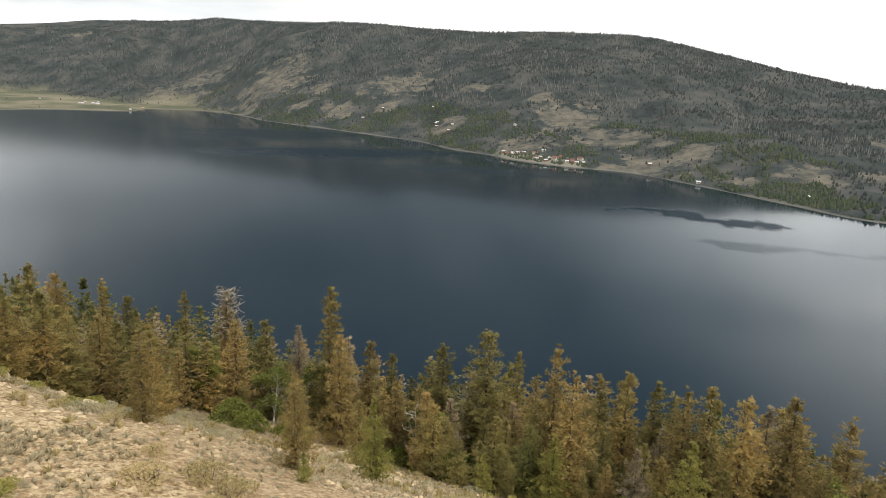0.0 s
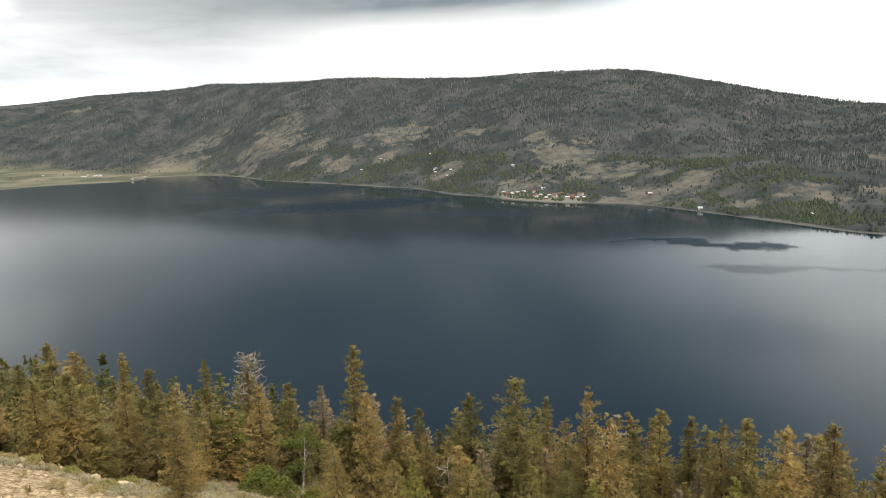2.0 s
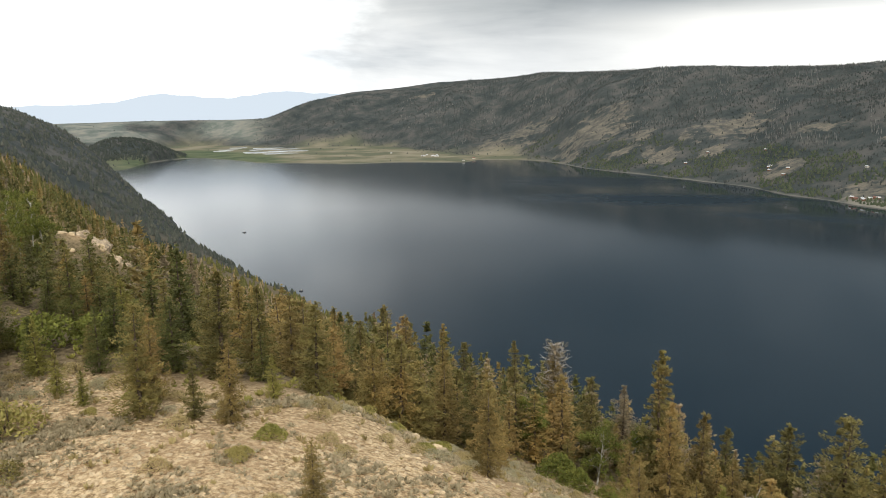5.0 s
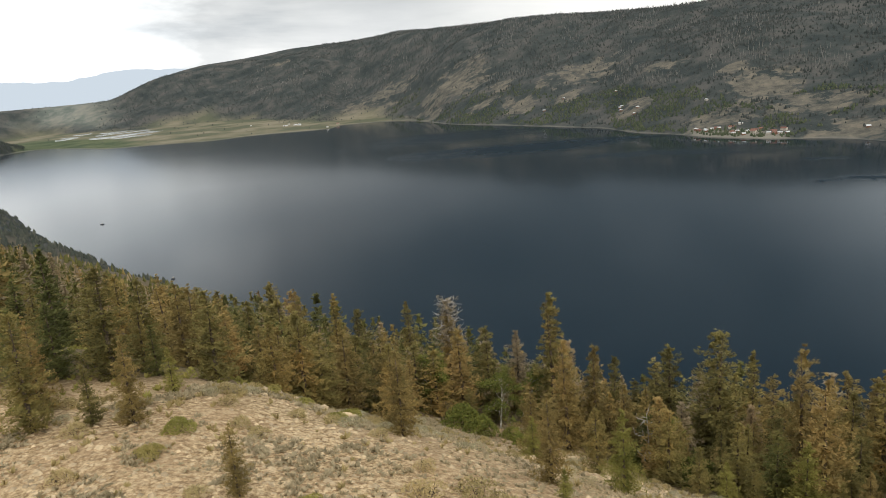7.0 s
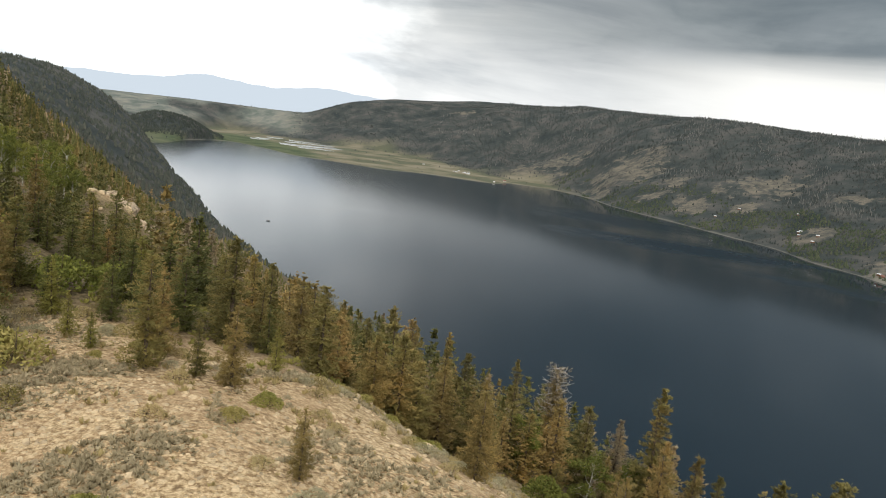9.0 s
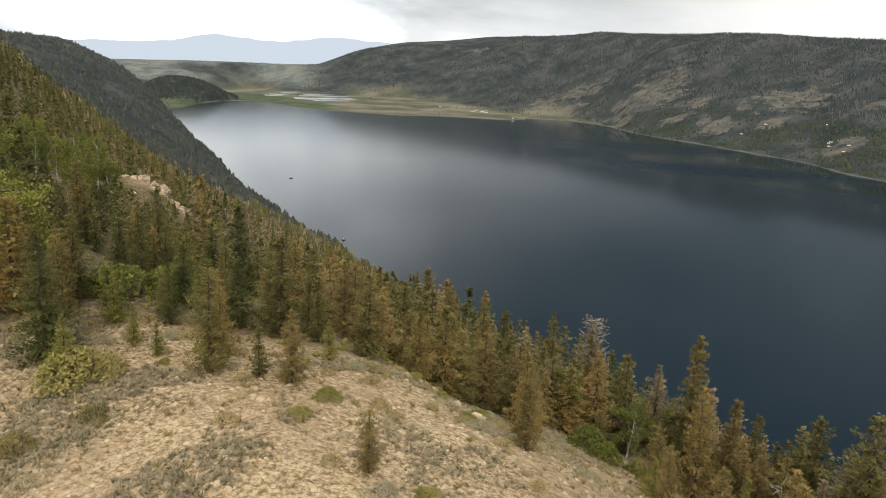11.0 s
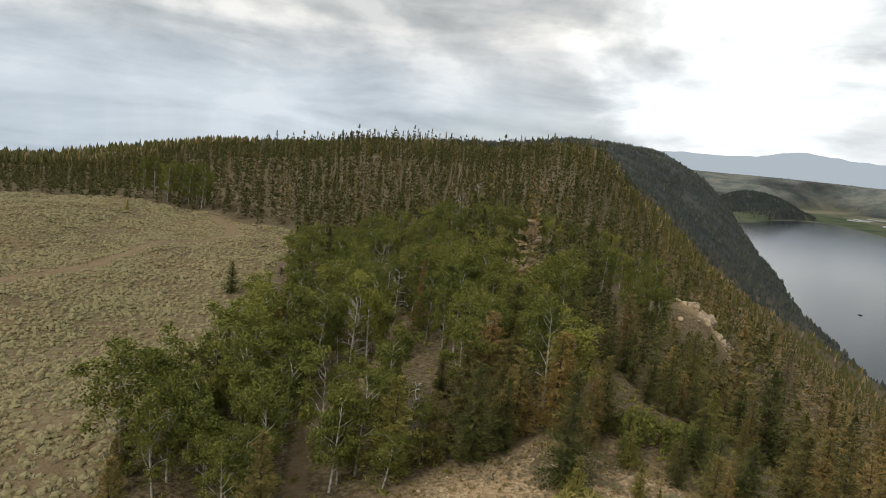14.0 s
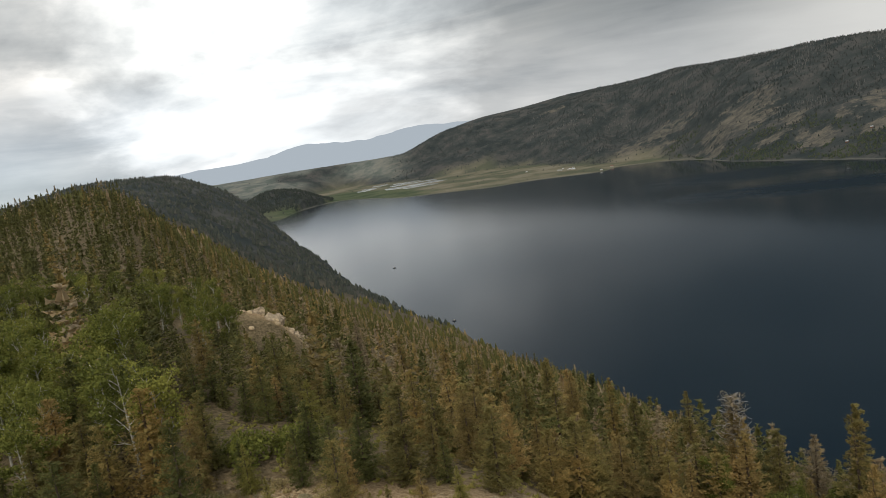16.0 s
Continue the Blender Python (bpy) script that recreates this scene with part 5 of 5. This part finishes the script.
tufts("undergrowth", x, y, g.uniform(0.15, 0.45, len(x)), 9, SHRUB, "low green undergrowth between the trees", "undergrowth", 49, 0.9)


# ---- on and round the lake ----
def box_soup(x0, x1, y0, y1, z0, z1):
    s = Soup()
    v = [(a, b, c) for c in (z0, z1) for a, b in ((x0, y0), (x1, y0), (x1, y1), (x0, y1))]
    s.add(v, [(3, 2, 1, 0), (4, 5, 6, 7), (0, 1, 5, 4), (1, 2, 6, 5), (2, 3, 7, 6), (3, 0, 4, 7)])
    return s


def cabin(w, d, h, wall, roof, label):
    root = new("cabin")
    part("wall", box_soup(-w / 2, w / 2, -d / 2, d / 2, -1.5, h).mesh("wall", wall), root)
    s = Soup()
    e, k = 0.6, h + d * 0.32
    s.add([(-w / 2 - e, -d / 2 - e, h - 0.25), (w / 2 + e, -d / 2 - e, h - 0.25), (w / 2 + e, 0, k), (-w / 2 - e, 0, k), (-w / 2 - e, d / 2 + e, h - 0.25), (w / 2 + e, d / 2 + e, h - 0.25),
           (-w / 2 - e, -d / 2 - e, h - 0.05), (w / 2 + e, -d / 2 - e, h - 0.05), (w / 2 + e, 0, k + 0.25), (-w / 2 - e, 0, k + 0.25), (-w / 2 - e, d / 2 + e, h - 0.05), (w / 2 + e, d / 2 + e, h - 0.05)],
          [(0, 1, 2, 3), (3, 2, 5, 4), (9, 8, 7, 6), (10, 11, 8, 9), (0, 6, 7, 1), (4, 5, 11, 10), (0, 3, 9, 6), (3, 4, 10, 9), (1, 7, 8, 2), (2, 8, 11, 5)])
    part("roof", s.mesh("roof", roof), root)
    for sx in (-w / 2, w / 2 - 0.2):
        g_ = Soup()
        g_.add([(sx + o, y_, z_) for o in (0, 0.2) for y_, z_ in ((-d / 2, h - 0.2), (d / 2, h - 0.2), (0, k))], [(0, 2, 1), (3, 4, 5), (0, 1, 4), (0, 4, 3), (1, 2, 5), (1, 5, 4), (2, 0, 3), (2, 3, 5)])
        part("gable", g_.mesh("gable", wall), root)
    for sx in (-0.28, 0.28):
        part("window", box_soup(w * sx - 0.6, w * sx + 0.6, -d / 2 - 0.06, -d / 2 + 0.02, h * 0.35, h * 0.75).mesh("window", HULL), root)
    part("door", box_soup(-0.5, 0.5, -d / 2 - 0.06, -d / 2 + 0.02, -0.2, 2.0).mesh("door", TIMBER), root)
    tagged(root, label, "cabin", "cabins by the lake")
    return root


CABINS = [cabin(11, 8, 3.4, TIMBER, RED_ROOF, "brown timber cabin with a red roof by the lake"),
          cabin(9, 7, 3.2, TIMBER, METAL_ROOF, "timber cabin with a grey metal roof among trees"),
          cabin(14, 9, 4.2, PALE_WALL, RED_ROOF, "pale lodge with a red roof on the shore"),
          cabin(10, 6, 3.0, PALE_WALL, METAL_ROOF, "white cabin with a pale roof on the grassland")]


def on_bearing(az, inland):
    r = float(pchip(np.array([float(az)]), *SHORE)[0]) + inland
    return -math.sin(radians(az)) * r, math.cos(radians(az)) * r


spots = [(-4.9 - 0.3 * i + rng.normal(0, 0.15), 12 + 55 * rng.random(), rng.choice([0, 2, 3, 3, 1])) for i in range(22)]
spots += [(25.0 + rng.normal(0, 0.45), 230 + 90 * rng.random(), 3) for _ in range(14)] + [(22.6, 40, 3), (21.8, 60, 2), (28.2, 420, 3)]
spots += [(0.3 + rng.normal(0, 0.7), 120 + 180 * rng.random(), 1) for _ in range(6)] + [(-5.7, 230, 3), (-19.6, 14, 3), (4.5, 260, 1), (6.0, 150, 1), (-27, 60, 1), (-16, 70, 1), (-8, 90, 3)]
for az, inland, k in spots:
    x, y = on_bearing(az, inland)
    copy_scaled(CABINS[k], x, y, ground_z(x, y) + 0.2, 0.78, 1.0, radians(az) + rng.normal(0, 0.5))


def boat(x, y, length, label):
    root = new("boat")
    s = Soup()
    w = length * 0.17
    v = []
    for q in np.linspace(0, 1, 7):
        b_ = w * math.sin(min(1.0, 0.35 + q * 1.1) * math.pi * 0.5) * (1 - max(0.0, q - 0.55) ** 2 * 4.6)
        v += [(length * (q - 0.5), -b_, 0.75), (length * (q - 0.5), -b_ * 0.6, -0.1), (length * (q - 0.5), b_ * 0.6, -0.1), (length * (q - 0.5), b_, 0.75)]
    s.add(v, [(4 * i + j, 4 * i + j + 1, 4 * i + j + 5, 4 * i + j + 4) for i in range(6) for j in range(3)] + [(3, 2, 1, 0)])
    part("hull", s.mesh("hull", HULL), root)
    part("cabin_top", box_soup(-length * 0.1, length * 0.15, -w * 0.6, w * 0.6, 0.5, 1.7).mesh("cabin_top", PALE_WALL), root)
    root.matrix_basis = pose(x, y, 0.05, 0, 0, 35)
    tagged(root, label, "boat")


boat(-751, 908, 6.0, "small dark motor boat on the lake")
boat(-442, 617, 4.0, "small dark fishing boat close under the wooded shore")


def pool(x, y, a, b, seed):
    """A marsh pool: a thin sheet of water with a wavering edge, lying with the flat."""
    az, r0 = math.degrees(math.atan2(-x, y)), math.hypot(x, y)
    th = np.arange(36) * 2 * np.pi / 36
    wav = 1 + 0.25 * np.sin(3 * th + seed) + 0.15 * np.sin(5 * th + 2 * seed)
    c, s = math.cos(radians(az)), math.sin(radians(az))
    rim = [float(np.max(height(x + np.cos(th) * a * k - np.sin(th) * b * k, y + np.sin(th) * a * k))) for k in (0.3, 1)]
    b = b * (0.55 if rim[1] - rim[0] > 6 else 1.0)
    lx, ly = np.cos(th) * a * wav, np.sin(th) * b * wav
    px, py = x + lx * c - ly * s, y + lx * s + ly * c
    z = ground_z(x, y) + 0.5 + 0.022 * (np.hypot(px, py) - r0)
    z = z + max(0.0, float(np.max(height(px, py) - z))) + 0.1
    v = np.concatenate([np.stack([px, py, z], 1), np.stack([px, py, z - 2.0], 1), [[x, y, float(np.mean(z))]]])
    f = [(72, i, (i + 1) % 36) for i in range(36)] + [(i, i + 36, (i + 1) % 36) for i in range(36)] + [((i + 1) % 36, i + 36, (i + 1) % 36 + 36) for i in range(36)]
    tagged(new("marsh_pool", mesh_of("marsh_pool", v, f, POOL)), "shallow marsh pool with bright sky reflection painted white", "pool", "marsh pools", "structure")


POOL, pt_, pb_ = material("pool_sky_white", 0.12, 0.5)
# near-white base colour stands in for the bright sky's reflection
pb_.inputs["Base Color"].default_value = (0.62, 0.65, 0.66, 1)
wire(pt_, (ramp(pt_, noise_tex(pt_, position(pt_), 0.05, 3), (0.3, 0.06), (0.7, 0.2)), pb_.inputs["Roughness"]))
for k, (x, y, a, b_) in enumerate([(-2255, 2950, 60, 30), (-2110, 2711, 85, 38), (-1990, 2680, 75, 34), (-2033, 2816, 85, 40), (-2440, 2960, 36, 26), (-2414, 2842, 36, 30), (-2395, 2774, 40, 22), (-2215, 2860, 70, 34), (-2120, 2930, 50, 30)]):
    pool(x, y, a, b_, k * 1.3)

for ob in FIRS + FAR_FIRS + list(HERO.values()) + ASPENS + SNAGS + SHRUBS + CABINS:
    for o in (*ob.children_recursive, ob):
        bpy.data.objects.remove(o)
